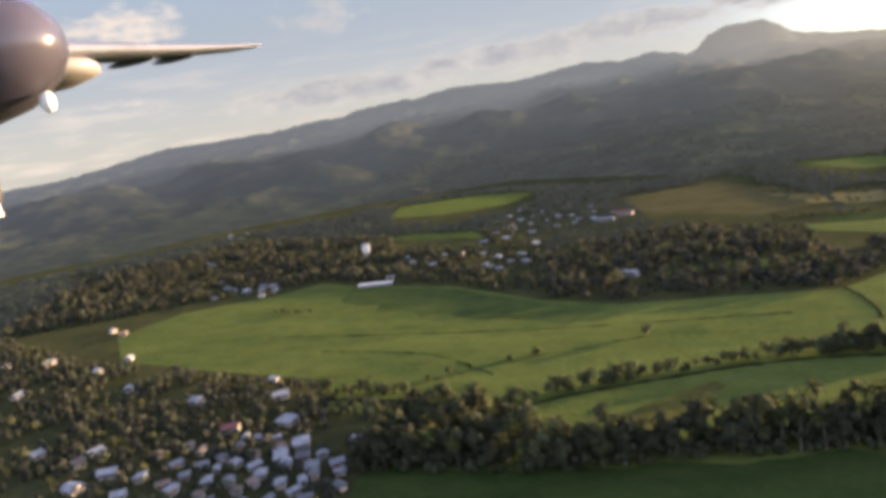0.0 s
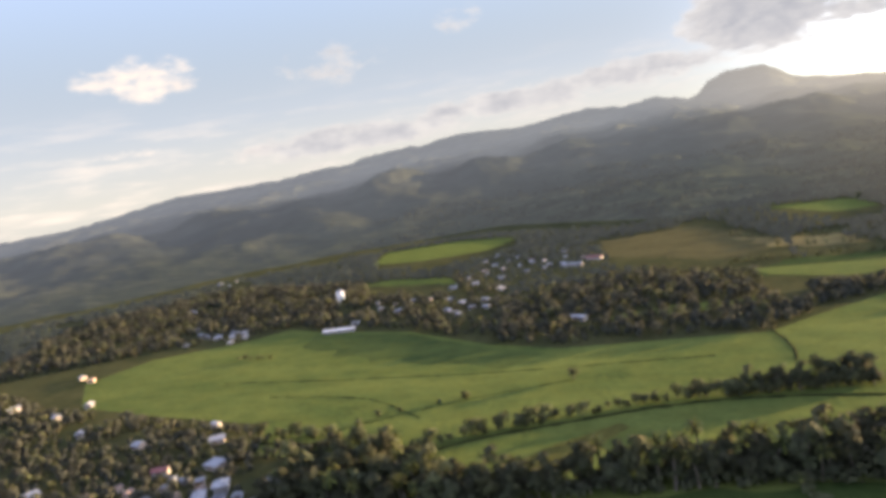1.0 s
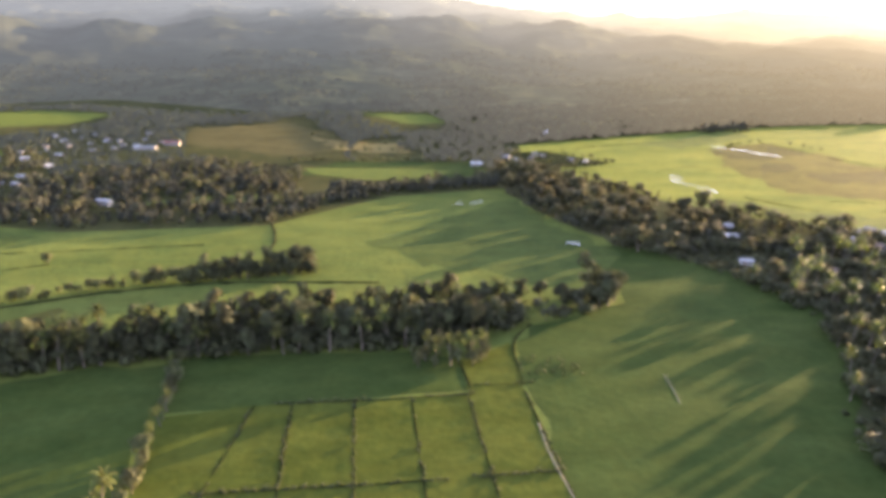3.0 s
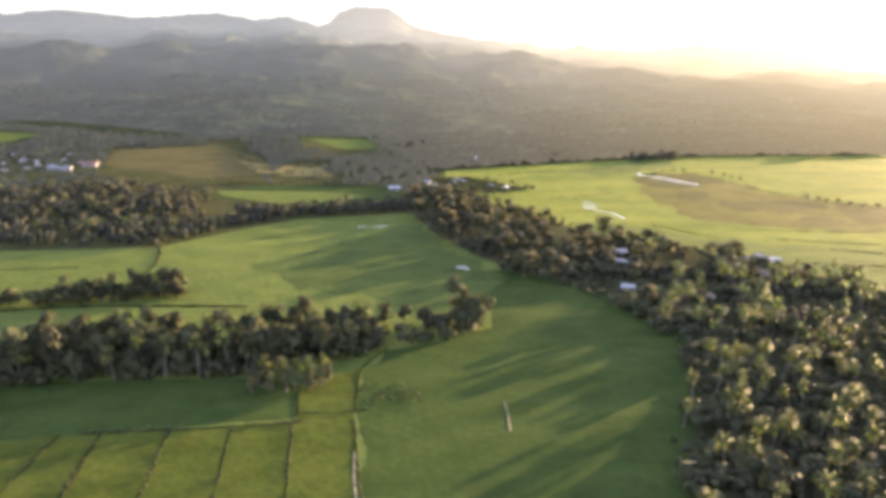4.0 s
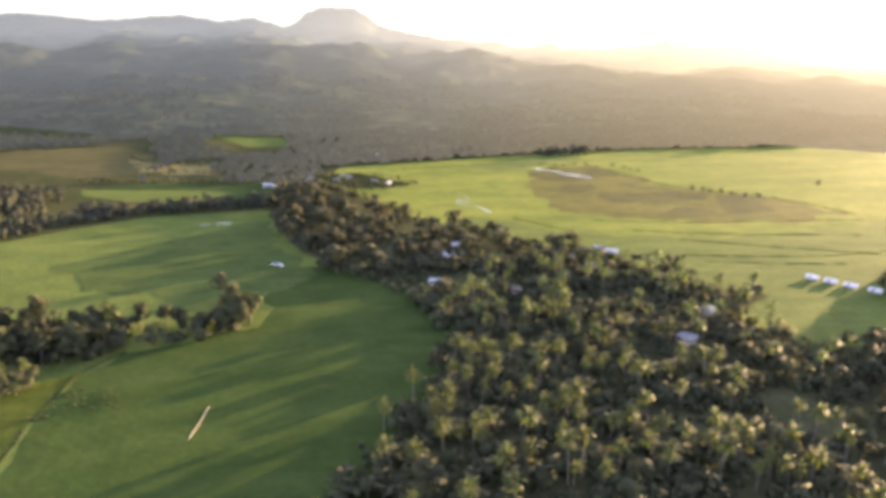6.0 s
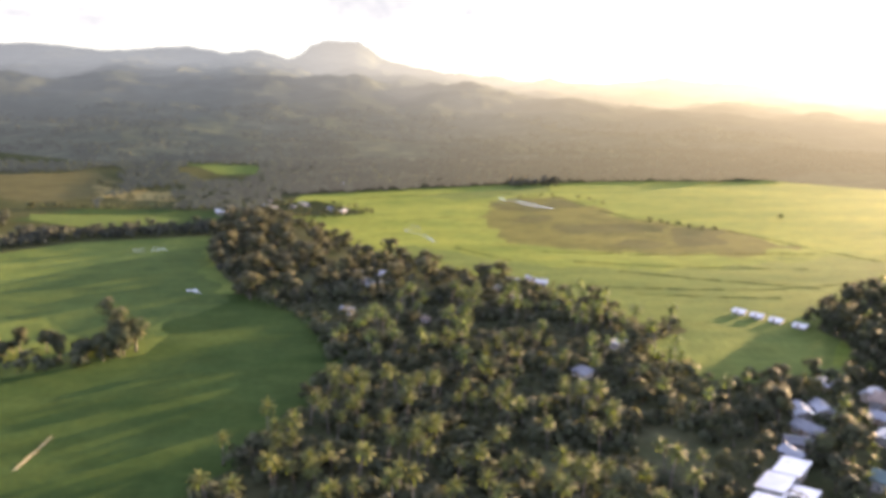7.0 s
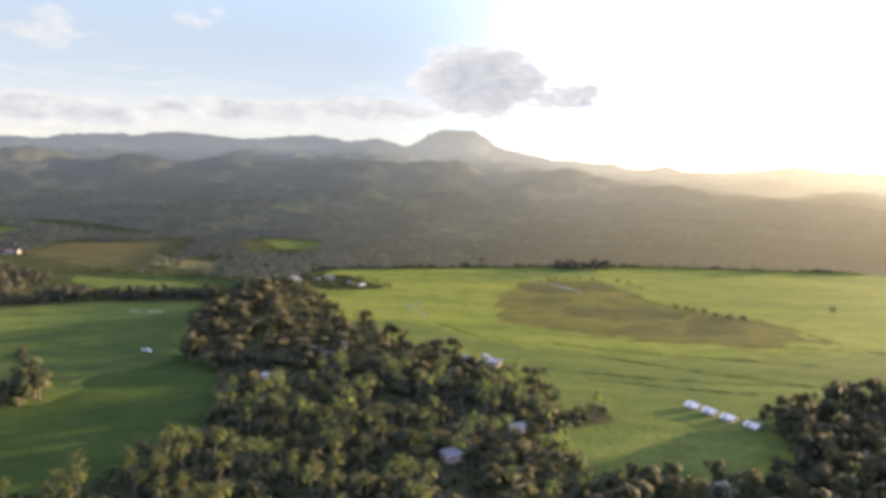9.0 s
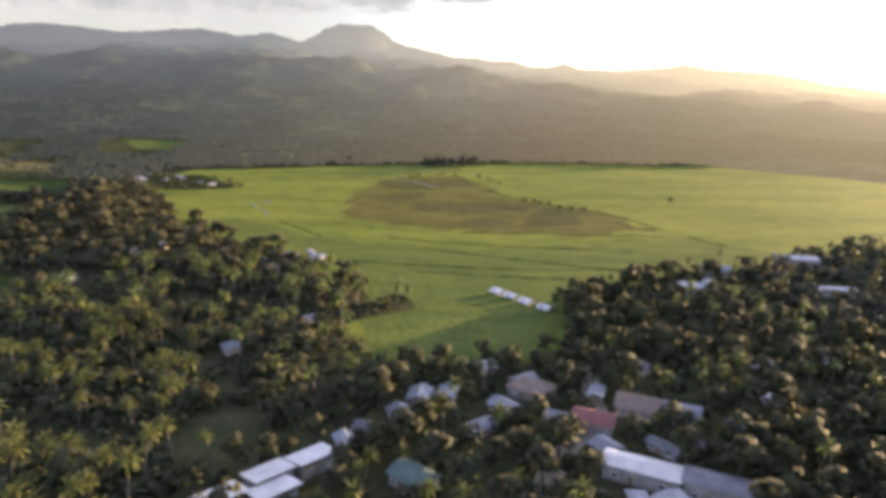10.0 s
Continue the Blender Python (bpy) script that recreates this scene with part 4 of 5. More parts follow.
# ---------- trees ----------
def frond_palm(rng, fronds, segs, trunk_h, reach, sides=6, leaflets=True):
    """Trunk and crown of a coconut palm: verts and faces, each."""
    tv, tf = [], []
    lean = rng.uniform(0, 6.28)
    bend = rng.uniform(0.3, 1.3)
    n = 4 if sides > 3 else 2
    for i in range(n + 1):
        u = i / n
        cx, cy, r = bend * u * u * math.cos(lean), bend * u * u * math.sin(lean), 0.24 - 0.1 * u + (0.1 if i == 0 else 0)
        for k in range(sides):
            a = 2 * math.pi * k / sides
            tv.append((cx + r * math.cos(a), cy + r * math.sin(a), trunk_h * u))
        if i:
            for k in range(sides):
                a, b = (i - 1) * sides + k, (i - 1) * sides + (k + 1) % sides
                tf.append((a, b, b + sides, a + sides))
    top = Vector((bend * math.cos(lean), bend * math.sin(lean), trunk_h))
    cv, cf = [], []
    for j in range(fronds):
        az = 2 * math.pi * (j * 0.618 % 1.0) + rng.uniform(-0.2, 0.2)
        lift = math.radians(rng.uniform(75, 85) - 120 * ((j + 0.5) / fronds) ** 0.9)
        ln = reach * rng.uniform(0.85, 1.1)
        p, el = top.copy(), lift
        side = Vector((-math.sin(az), math.cos(az), 0))
        prev = None
        for s in range(segs + 1):
            u = s / segs
            wd = (0.06 + 0.20 * math.sin(math.pi * min(1, u * 0.85 + 0.12))) * (1 if s < segs else 0.25)
            droop = Vector((0, 0, -0.5 * wd))
            row = (p + side * wd + droop, p.copy(), p - side * wd + droop)
            idx = len(cv)
            cv += [tuple(q) for q in row]
            if prev is not None:
                cf += [(prev, prev + 1, idx + 1, idx), (prev + 1, prev + 2, idx + 2, idx + 1)]
            prev = idx
            step = ln / segs
            p = p + Vector((math.cos(el) * math.cos(az), math.cos(el) * math.sin(az), math.sin(el))) * step
            el -= math.radians(95 / segs) * (0.55 + u)
    return (tv, tf), (cv, cf)


def leafy_tree(rng, height, spread, clumps, leaves, leaf, sides=6, limbs=4, loose=0.2, low=0.38):
    """Tapered trunk with limbs, and a crown of many small leaf sprays round several lumps."""
    tv, tf = [], []

    def tube(a, b, r0, r1):
        a, b = Vector(a), Vector(b)
        d = (b - a).normalized()
        u = d.orthogonal().normalized()
        v = d.cross(u)
        i0 = len(tv)
        for c, r in ((a, r0), (b, r1)):
            for k in range(sides):
                t = 2 * math.pi * k / sides
                tv.append(tuple(c + (u * math.cos(t) + v * math.sin(t)) * r))
        for k in range(sides):
            tf.append((i0 + k, i0 + (k + 1) % sides, i0 + sides + (k + 1) % sides, i0 + sides + k))

    fork = height * low
    tube((0, 0, 0), (0.15, 0.1, fork), 0.035 * height, 0.022 * height)
    lumps = []
    for c in range(clumps):
        a = 2 * math.pi * c / clumps + rng.uniform(-0.5, 0.5)
        rr = spread * rng.uniform(0.25, 0.72) * (0.5 if c % 3 == 0 else 1)
        zc = height * rng.uniform(low + 0.08, 0.86) + (0.08 * height if c % 3 == 0 else 0)
        lumps.append(((rr * math.cos(a), rr * math.sin(a), zc), spread * rng.uniform(0.33, 0.52)))
        if c < limbs:
            tube((0.15, 0.1, fork * 0.95), (rr * 0.8 * math.cos(a), rr * 0.8 * math.sin(a), zc), 0.016 * height, 0.006 * height)
    cv, cf = [], []
    for k in range(leaves):
        (lx, ly, lz), lr = lumps[k % clumps]
        d = Vector((rng.gauss(0, 1), rng.gauss(0, 1), rng.gauss(0.25, 0.9))).normalized()
        rad = lr * rng.uniform(0.62, 1.08)
        p = Vector((lx, ly, lz)) + Vector((d.x * rad, d.y * rad, d.z * rad * 0.8))
        nrm = (d + Vector((rng.gauss(0, loose), rng.gauss(0, loose), rng.gauss(0.2, loose)))).normalized()
        u = nrm.orthogonal().normalized()
        v = nrm.cross(u)
        t = rng.uniform(0, 6.28)
        u, v = u * math.cos(t) + v * math.sin(t), v * math.cos(t) - u * math.sin(t)
        s = leaf * rng.uniform(0.6, 1.3)
        i0 = len(cv)
        cv += [tuple(p - u * s), tuple(p + v * s * 0.55 + nrm * s * 0.2), tuple(p + u * s), tuple(p - v * s * 0.55 + nrm * s * 0.2)]
        cf.append((i0, i0 + 1, i0 + 2, i0 + 3))
    return (tv, tf), (cv, cf)


RNG = random.Random(21)
PALMS = [frond_palm(RNG, 24, 5, h, 2.8) for h in (6.4, 7.2, 8.4, 7.0, 9.2)]
PALMS_FAR = [frond_palm(RNG, 13, 3, h, 3.3, 3) for h in (6.5, 7.6, 8.8)]
TREES = [leafy_tree(RNG, h, s, c, 260, 0.78, low=0.24) for h, s, c in ((9, 3.6, 7), (11, 4.4, 9), (7.5, 3.4, 6), (12, 4.2, 8))]
TREES_MID = [leafy_tree(RNG, h, s, c, 130, 1.02, 4, 2, low=0.2) for h, s, c in ((9, 3.6, 7), (11, 4.4, 9), (7.5, 3.4, 6), (12, 4.2, 8))]
TREES_FAR = [leafy_tree(RNG, h, s, c, 64, 1.3, 3, 1, 0.1, 0.2) for h, s, c in ((8.5, 4.0, 6), (10.5, 4.6, 7), (7, 3.8, 5), (9, 3.6, 4), (6, 3.9, 6))]
TREES_FOOT = [leafy_tree(RNG, h, s, c, 34, 1.7, 3, 1, 0.1, 0.15) for h, s, c in ((7.5, 4.0, 5), (9, 4.2, 5), (6, 3.8, 4))]
BUSHES = [leafy_tree(RNG, h, s, c, 130, 0.42, 4, 2, 0.2, 0.12) for h, s, c in ((2.6, 1.9, 5), (3.6, 2.2, 6))]

WEEDS = [leafy_tree(RNG, h, s, c, 46, 0.72, 3, 1, 0.2, 0.12) for h, s, c in ((2.6, 1.9, 4), (3.6, 2.2, 5))]


def tree_meshes(models, names, mats):
    return [(mesh_of(names[0], *t, [mats[0]], True), set_crown(mesh_of(names[1], *c, [mats[1]]), crown_normals(c[0]))) for t, c in models]


PALM_ME = tree_meshes(PALMS, ("trunk", "crown"), (BARK, PALM_LEAF))
FROND_ME = []
for t, (cv, cf) in PALMS:
    n, fronds, out = 6 * 3, [], crown_normals(cv)
    for i in range(0, len(cv), n):
        faces = [tuple(q - i for q in f) for f in cf if i <= f[0] < i + n]
        fronds.append(set_crown(mesh_of("frond", cv[i:i + n], faces, [PALM_LEAF]), out[i:i + n]))
    FROND_ME.append(fronds)
TREE_ME = tree_meshes(TREES, ("trunk", "crown"), (BARK, LEAF))
TREE_LIGHT_ME = tree_meshes(TREES, ("trunk", "crown"), (BARK, LEAF_LIGHT))
BUSH_ME = tree_meshes(BUSHES, ("stem", "crown"), (BARK, LEAF_LIGHT))


def plant(name, me, at, label, category, group):
    root = tagged(new(name), label, category, group)
    root.matrix_basis = at
    for n, m in zip(("trunk", "crown"), me):
        ob = new(n, m)
        ob.parent = root
    return root


class Stuff:
    """Many far plants of one kind, joined."""

    def __init__(self, name, models, mats, label, category):
        self.name, self.mats, self.label, self.category = name, mats, label, category
        self.models = []
        for t, c in models:
            v = np.array(t[0] + c[0], float)
            f = [list(q) for q in t[1]] + [[i + len(t[0]) for i in q] for q in c[1]]
            o = np.concatenate((np.zeros((len(t[0]), 3)), crown_normals(c[0])))
            self.models.append((v, o, np.array(f, np.int64), np.array([0] * len(t[1]) + [1] * len(c[1]), np.int32)))
        self.v, self.o, self.f, self.i, self.n = [], [], [], [], 0

    def add(self, k, x, y, z, turn, size, tall=1.0):
        v, o, f, i = self.models[k % len(self.models)]
        c, s = math.cos(turn), math.sin(turn)
        self.o.append(np.stack((o[:, 0] * c - o[:, 1] * s, o[:, 0] * s + o[:, 1] * c, o[:, 2]), 1))
        c, s = c * size, s * size
        out = np.empty_like(v)
        out[:, 0], out[:, 1], out[:, 2] = x + v[:, 0] * c - v[:, 1] * s, y + v[:, 0] * s + v[:, 1] * c, z + v[:, 2] * size * tall
        self.v.append(out)
        self.f.append(f + self.n)
        self.i.append(i)
        self.n += len(v)

    def done(self):
        if not self.v:
            return
        v, f, i = np.concatenate(self.v), np.concatenate(self.f), np.concatenate(self.i)
        me = bpy.data.meshes.new(self.name)
        me.vertices.add(len(v))
        me.vertices.foreach_set("co", v.ravel())
        me.loops.add(f.size)
        me.loops.foreach_set("vertex_index", f.ravel().astype(np.int32))
        me.polygons.add(len(f))
        me.polygons.foreach_set("loop_start", np.arange(0, f.size, 4, dtype=np.int32))
        for m in self.mats:
            me.materials.append(m)
        me.polygons.foreach_set("material_index", i)
        me.update(calc_edges=True)
        set_crown(me, np.concatenate(self.o))
        tagged(new(self.name, me), self.label, self.category, kind="stuff")


far_palms = Stuff("palm_stand", PALMS_FAR, [BARK, PALM_LEAF], "distant coconut palms with sunlit fronds", "palms")
near_palms = Stuff("palm_grove", PALMS, [BARK, PALM_LEAF], "dense coconut palm grove in low sun", "palms")
near_trees = Stuff("grove_trees", TREES_MID, [BARK, LEAF], "broadleaved trees between the palms", "trees")
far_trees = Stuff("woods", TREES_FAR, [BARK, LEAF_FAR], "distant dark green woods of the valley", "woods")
undergrowth = Stuff("undergrowth", WEEDS, [BARK, LEAF], "dense dark undergrowth below the trees", "undergrowth")
# both stands wear the range's material, so its painted haze glows on them too
foot_trees = Stuff("hill_foot_woods", TREES_FOOT, [FAR_HAZE, FAR_HAZE], "low distant woods with painted haze at the foot of the hills", "woods")
slope_trees = Stuff("hillside_woods", TREES_FOOT, [FAR_HAZE, FAR_HAZE], "low woods with painted haze over the lowest hill slopes", "woods")
far_light = Stuff("light_woods", TREES_FAR, [BARK, LEAF_LIGHT], "distant lighter green trees and orchards", "woods")

GRID = {}


def free(x, y, gap):
    c = 8.0
    i, j = int(x // c), int(y // c)
    for a in (i - 1, i, i + 1):
        for b in (j - 1, j, j + 1):
            for px, py in GRID.get((a, b), ()):
                if (px - x) ** 2 + (py - y) ** 2 < gap * gap:
                    return False
    for hx, hy, r, front in HOUSES:
        if abs(hx - x) > r + front or abs(hy - y) > r + front:
            continue
        n = math.hypot(hx - 70, hy)
        ux, uy = (hx - 70) / n, hy / n
        ahead, aside = (hx - x) * ux + (hy - y) * uy, (hx - x) * uy - (hy - y) * ux
        if abs(aside) < r + 1.0 and -(r + 1.2) < ahead < r + front:
            return False
    GRID.setdefault((i, j), []).append((x, y))
    return True


def overlooked(x, y):
    """Whether a tree here stands between the flight line and a far village house."""
    for hx, hy, r, front in HOUSES:
        if hy < 400 or hx > 150 or abs(hx - x) > 75 or not 0 < hy - y < 75:
            continue
        n = math.hypot(hx - 70, hy)
        ux, uy = (hx - 70) / n, hy / n
        if abs((hx - x) * uy - (hy - y) * ux) < r + 2.5 and (hx - x) * ux + (hy - y) * uy < 68:
            return True
    return False


def scatter(poly, count, gap, seed, keep=None):
    rng = random.Random(seed)
    xs, ys = [p[0] for p in poly], [p[1] for p in poly]
    out = []
    for _ in range(count):
        x, y = rng.uniform(min(xs), max(xs)), rng.uniform(min(ys), max(ys))
        if inside(x, y, poly) and (keep is None or keep(x, y)) and free(x, y, gap):
            out.append((x, y, rng.uniform(0, 6.28), rng.uniform(0.8, 1.2), rng.randrange(60)))
    return out


PALM_TALL, TREE_TALL = "coconut palm with drooping sunlit fronds", "broadleaved tree with uneven crown"
counts = {"frond": 0, "palm": 0, "tree": 0}


def put_palm(x, y, turn, size, k, where, single=True):
    if single and y < 185 and counts["frond"] < 150:
        counts["frond"] += 1
        root = tagged(new("palm_tree"), f"{PALM_TALL} {where}", "palm tree", "palms of the valley")
        root.matrix_basis = pose(x, y, 0, 0, 0, math.degrees(turn)) @ Matrix.Scale(size, 4)
        new("trunk", PALM_ME[k % 5][0]).parent = root
        for m in FROND_ME[k % 5]:
            new("frond", m).parent = root
    elif single and counts["palm"] < 290:
        counts["palm"] += 1
        plant("palm_tree", PALM_ME[k % 5], pose(x, y, 0, 0, 0, math.degrees(turn)) @ Matrix.Scale(size, 4), f"{PALM_TALL} {where}", "palm tree", "palms of the valley")
    else:
        near_palms.add(k, x, y, 0, turn, size)


def put_tree(x, y, turn, size, k, where, light=False, single=True, tall=1.0):
    if single and counts["tree"] < 290:
        counts["tree"] += 1
        me = (TREE_LIGHT_ME if light else TREE_ME)[k % 4]
        plant("broadleaf_tree", me, pose(x, y, 0, 0, 0, math.degrees(turn)) @ Matrix.Diagonal((size, size, size * tall, 1)), f"{'light ' if light else ''}{TREE_TALL} {where}", "tree", "trees of the valley")
    else:
        near_trees.add(k, x, y, 0, turn, size, tall)


def put_bush(x, y, turn, size, k, where="at a field edge"):
    root = tagged(new("bush"), f"low green bush {where}", "bush", "bushes in the fields")
    root.matrix_basis = pose(x, y, 0, 0, 0, math.degrees(turn)) @ Matrix.Scale(size, 4)
    for n, m in zip(("stem", "crown"), BUSH_ME[k % 2]):
        ob = new(n, m)
        ob.parent = root


GROVE = [(222, 96), (228, 112), (233, 135), (236, 148), (246, 157), (257, 175), (271, 210), (263, 250), (247, 280), (234, 293), (210, 370), (202, 430), (204, 470), (222, 520), (258, 471), (282, 400), (318, 348), (349, 315),
         (371, 277), (384, 268), (388, 244), (403, 243), (401, 233), (376, 215), (387, 187), (380, 160), (352, 165), (345, 130), (345, 96)]
VILLAGE = [(387, 187), (403, 182), (432, 183), (448, 196), (455, 212), (457, 228), (470, 242), (487, 255), (507, 270), (549, 285), (623, 316), (800, 380), (800, 96), (345, 96), (345, 130), (352, 165), (380, 160)]
BELT = [(-105, 182), (-39, 184), (1, 193), (57, 201), (124, 200), (165, 212), (204, 227), (206, 241), (165, 233), (124, 226), (57, 219), (1, 206), (-39, 196), (-70, 221), (-105, 221)]

# the shaded earth under the grove and between the village houses
flat("grove_floor", GROVE, 0.05, GROVE_FLOOR, "dark leaf litter and weeds under a palm grove", "ground", edge=4)
flat("village_floor", VILLAGE, 0.055, GROVE_FLOOR, "bare dark earth and weeds between village houses", "ground", edge=4)

# the belt of trees across the rice land
def thinned(x, y):
    """The belt is broken and low before its last clump."""
    return x < 164 or x > 197 or noise.noise(Vector((x / 5, y / 5, 3))) > 0.28


for x, y, a, s, k in scatter(BELT, 2600, 3.4, 1, thinned):
    if k % 10 < 3:
        put_palm(x, y, a, s * 1.25, k, "in a tree belt")
    else:
        put_tree(x, y, a, s * 1.05, k, "in a tree belt", k % 7 == 0, tall=1.1)
for x, y, a, s, k in scatter(BELT, 3200, 1.7, 31, lambda x, y: x < 160 or noise.noise(Vector((x / 7, y / 7, 8))) > 0.05):
    undergrowth.add(k, x, y, 0, a, s * 1.6)
# the clump beside the paddies
for x, y, s in ((135, 189, 1.15), (139, 187, 1.0), (146, 190, 1.1), (142, 192, 0.9), (132, 192, 0.95), (149, 193, 0.8)):
    put_palm(x, y, x, s, int(x), "in a clump by the paddies")
for x, y, a, s, k in scatter([(128, 186), (150, 186), (152, 196), (128, 197)], 60, 3.0, 2):
    put_tree(x, y, a, s * 0.6, k, "in a palm clump", True)
# the end of the belt
for x, y, s in ((203, 230, 1.35), (206, 233, 1.2), (200, 233, 1.2), (196, 230, 1.0)):
    put_tree(x, y, x, s, int(y), "ending a tree belt", True)


def along(pts, gap, wide, seed):
    rng = random.Random(seed)
    for q in smooth_line(pts, gap):
        yield q.x + rng.uniform(-wide, wide), q.y + rng.uniform(-wide, wide), rng.uniform(0, 6.28), rng.uniform(0.75, 1.25), rng.randrange(60)


# the hedge that runs towards the flight line
for x, y, a, s, k in along([(57, 201), (60, 180), (62, 155), (62, 128), (62, 98)], 3.0, 1.2, 3):
    if k % 6 == 0:
        put_palm(x, y, a, s * 0.55, k, "in a hedge")
    else:
        put_bush(x, y, a, s * 1.3, k, "in a field hedge")
for x, y, s in ((61, 124, 1.2), (63, 119, 1.1), (59, 117, 1.0), (61, 112, 1.1), (63, 107, 1.0), (60, 103, 1.15), (62, 98, 1.0), (59, 108, 0.9)):
    put_palm(x, y, x, s, int(y), "in a hedge")
# the tree line along the farm road
for x, y, a, s, k in along([(-150, 246), (-110, 242), (-75, 229), (-48, 243), (-19, 254), (14, 267), (46, 272)], 3.2, 1.8, 4):
    put_bush(x, y, a, s * s * 1.35, k, "in a field tree line")
for x, y, a, s, k in along([(44, 271), (68, 274), (94, 277)], 2.0, 1.5, 41):
    put_bush(x, y, a, s * 1.6, k, "in a field tree line")
for x, y, a, s, k in scatter([(44, 270), (94, 274), (92, 284), (46, 279)], 200, 3.2, 5):
    put_tree(x, y, a, s * 0.78, k, "in a field tree line")
put_tree(88, 279, 1.0, 1.05, 1, "in a field tree line")
# a lone tree at the end of a curved ditch
put_tree(67, 361, 2.0, 0.62, 3, "alone in a field")
put_bush(68.5, 359, 0.5, 1.1, 1)

# the palm grove
def cleared(x, y):
    """Weedy clearings in the grove and between the village trees."""
    return math.hypot(x - 353, y - 146) < 12 or math.hypot((x - 274) / 30, (y - 264) / 15) < 1 + 0.5 * noise.noise(Vector((x / 9, y / 9, 7))) or noise.noise(Vector((x / 19, y / 19, 11))) + 0.4 * noise.noise(Vector((x / 8, y / 8, 1))) < -0.1


def clustered(x, y):
    return y < 275 and not cleared(x, y) and noise.noise(Vector((x / 11, y / 11, 5))) + 0.5 * noise.noise(Vector((x / 5, y / 5, 2))) > 0.12


for x, y, a, s, k in scatter(GROVE, 9000, 3.1, 60, clustered):
    put_palm(x, y, a, s * 1.02, k, "in a palm grove", y < 215 and 225 < x < 345)
for x, y, a, s, k in scatter(GROVE, 9000, 5.2, 6, lambda x, y: not cleared(x, y)):
    near = y < 215 and 225 < x < 345
    if y > 275:
        if k % 5 == 0:
            far_palms.add(k, x, y, 0, a, s * 0.72)
        else:
            near_trees.add(k, x, y, 0, a, s * (1.35 if k % 3 == 0 else 0.9), 0.68)
    elif k % 10 < 3:
        put_palm(x, y, a, s, k, "in a palm grove", near)
    else:
        put_tree(x, y, a, s * (1.0 if k % 5 == 0 else 0.7), k, "in a palm grove", False, near, 0.75)
for x, y, a, s, k in scatter(GROVE, 1800, 2.6, 7, lambda x, y: y > 255 and not cleared(x, y)):
    far_trees.add(k, x, y, 0, a, s * 0.5)
for x, y, a, s, k in scatter(GROVE, 11000, 2.1, 32, lambda x, y: y < 300 and math.hypot(x - 353, y - 146) > 11):
    undergrowth.add(k, x, y, 0, a, s * (0.75 if cleared(x, y) else 1.5))
# the village past the grove
for x, y, a, s, k in scatter(VILLAGE, 9000, 4.4, 8, lambda x, y: math.hypot(x - 353, y - 146) > 12 and noise.noise(Vector((x / 24, y / 24, 9))) > -0.38):
    near = y < 215 and x < 500
    if x > 540:
        (far_palms if k % 10 < 3 else far_trees).add(k, x, y, 0, a, s * 0.85)
    elif k % 10 < 3:
        put_palm(x, y, a, s * 0.88, k, "between village houses", near)
    else:
        put_tree(x, y, a, s * (1.15 if k % 4 == 0 else 0.85), k, "between village houses", k % 3 == 0, near, 0.85)
for x, y, s in ((457, 226, 0.85), (461, 232, 1.0), (466, 238, 0.9), (463, 224, 1.05), (470, 234, 0.95), (472, 243, 0.9), (478, 247, 1.0), (480, 238, 0.9), (459, 218, 1.0), (486, 251, 0.9), (455, 232, 0.7)):
    put_tree(x, y, x, s, int(x), "beside a row of sheds", int(x) % 2 == 0)
# the little town
TOWN = [(-105, 150), (-105, 228), (-165, 255), (-225, 270), (-320, 290), (-480, 360), (-480, 150)]
for x, y, a, s, k in scatter(TOWN, 9000, 3.4, 9, lambda x, y: noise.noise(Vector((x / 35, y / 35, 4))) > -0.3):
    (far_palms if k % 6 == 0 else far_light if k % 8 == 1 else far_trees).add(k, x, y, 0, a, s * 0.55)

# woods behind the middle fields
WOODS = [(-350, 427), (-291, 434), (-266, 467), (-223, 446), (-147, 424), (-78, 374), (-34, 358), (66, 360), (92, 388), (100, 452), (70, 520), (0, 535), (-76, 500), (-80, 470), (-150, 600), (-300, 630), (-480, 700), (-600, 560), (-480, 360)]
MEADOWS = (BROWN_L, GREEN_L, FAR_A, FAR_B, FAR_C)


def screens(x, y):
    """Whether a tree here would stand on a meadow or close it off from the south."""
    n = math.hypot(x - 100, y)
    return any(inside(x + d * (x - 100) / n, y + d * y / n, q) for q in MEADOWS for d in (0, 14, 30, 46, 62, 78))


NECK = [(92, 392), (132, 420), (206, 434), (204, 452), (150, 448), (96, 440)]
for x, y, a, s, k in scatter(WOODS, 15000, 3.9, 10, lambda x, y: not inside(x, y, LIT) and not screens(x, y) and (x > -80 or noise.noise(Vector((x / 40, y / 40, 6))) > -0.32)):
    (far_palms if k % 7 == 0 else far_light if k % 9 == 1 else far_trees).add(k, x, y, 0, a, s * (0.42 if overlooked(x, y) else 0.74))
for x, y, a, s, k in scatter(NECK, 1100, 3.6, 11):
    far_trees.add(k, x, y, 0, a, s * 0.68)
OPEN = (MID, RIGHT, BROWN_L, GREEN_L, FAR_A, FAR_B, FAR_C, WOODS, GROVE, TOWN)
BACK = [(-480, 365), (-600, 560), (-480, 700), (-80, 470), (100, 452), (210, 440), (250, 610), (505, 695), (880, 755), (1100, 720), (1500, 800), (1300, 900), (800, 1000), (500, 1020), (190, 1040), (-120, 1090), (-330, 1130), (-880, 900), (-1000, 620)]
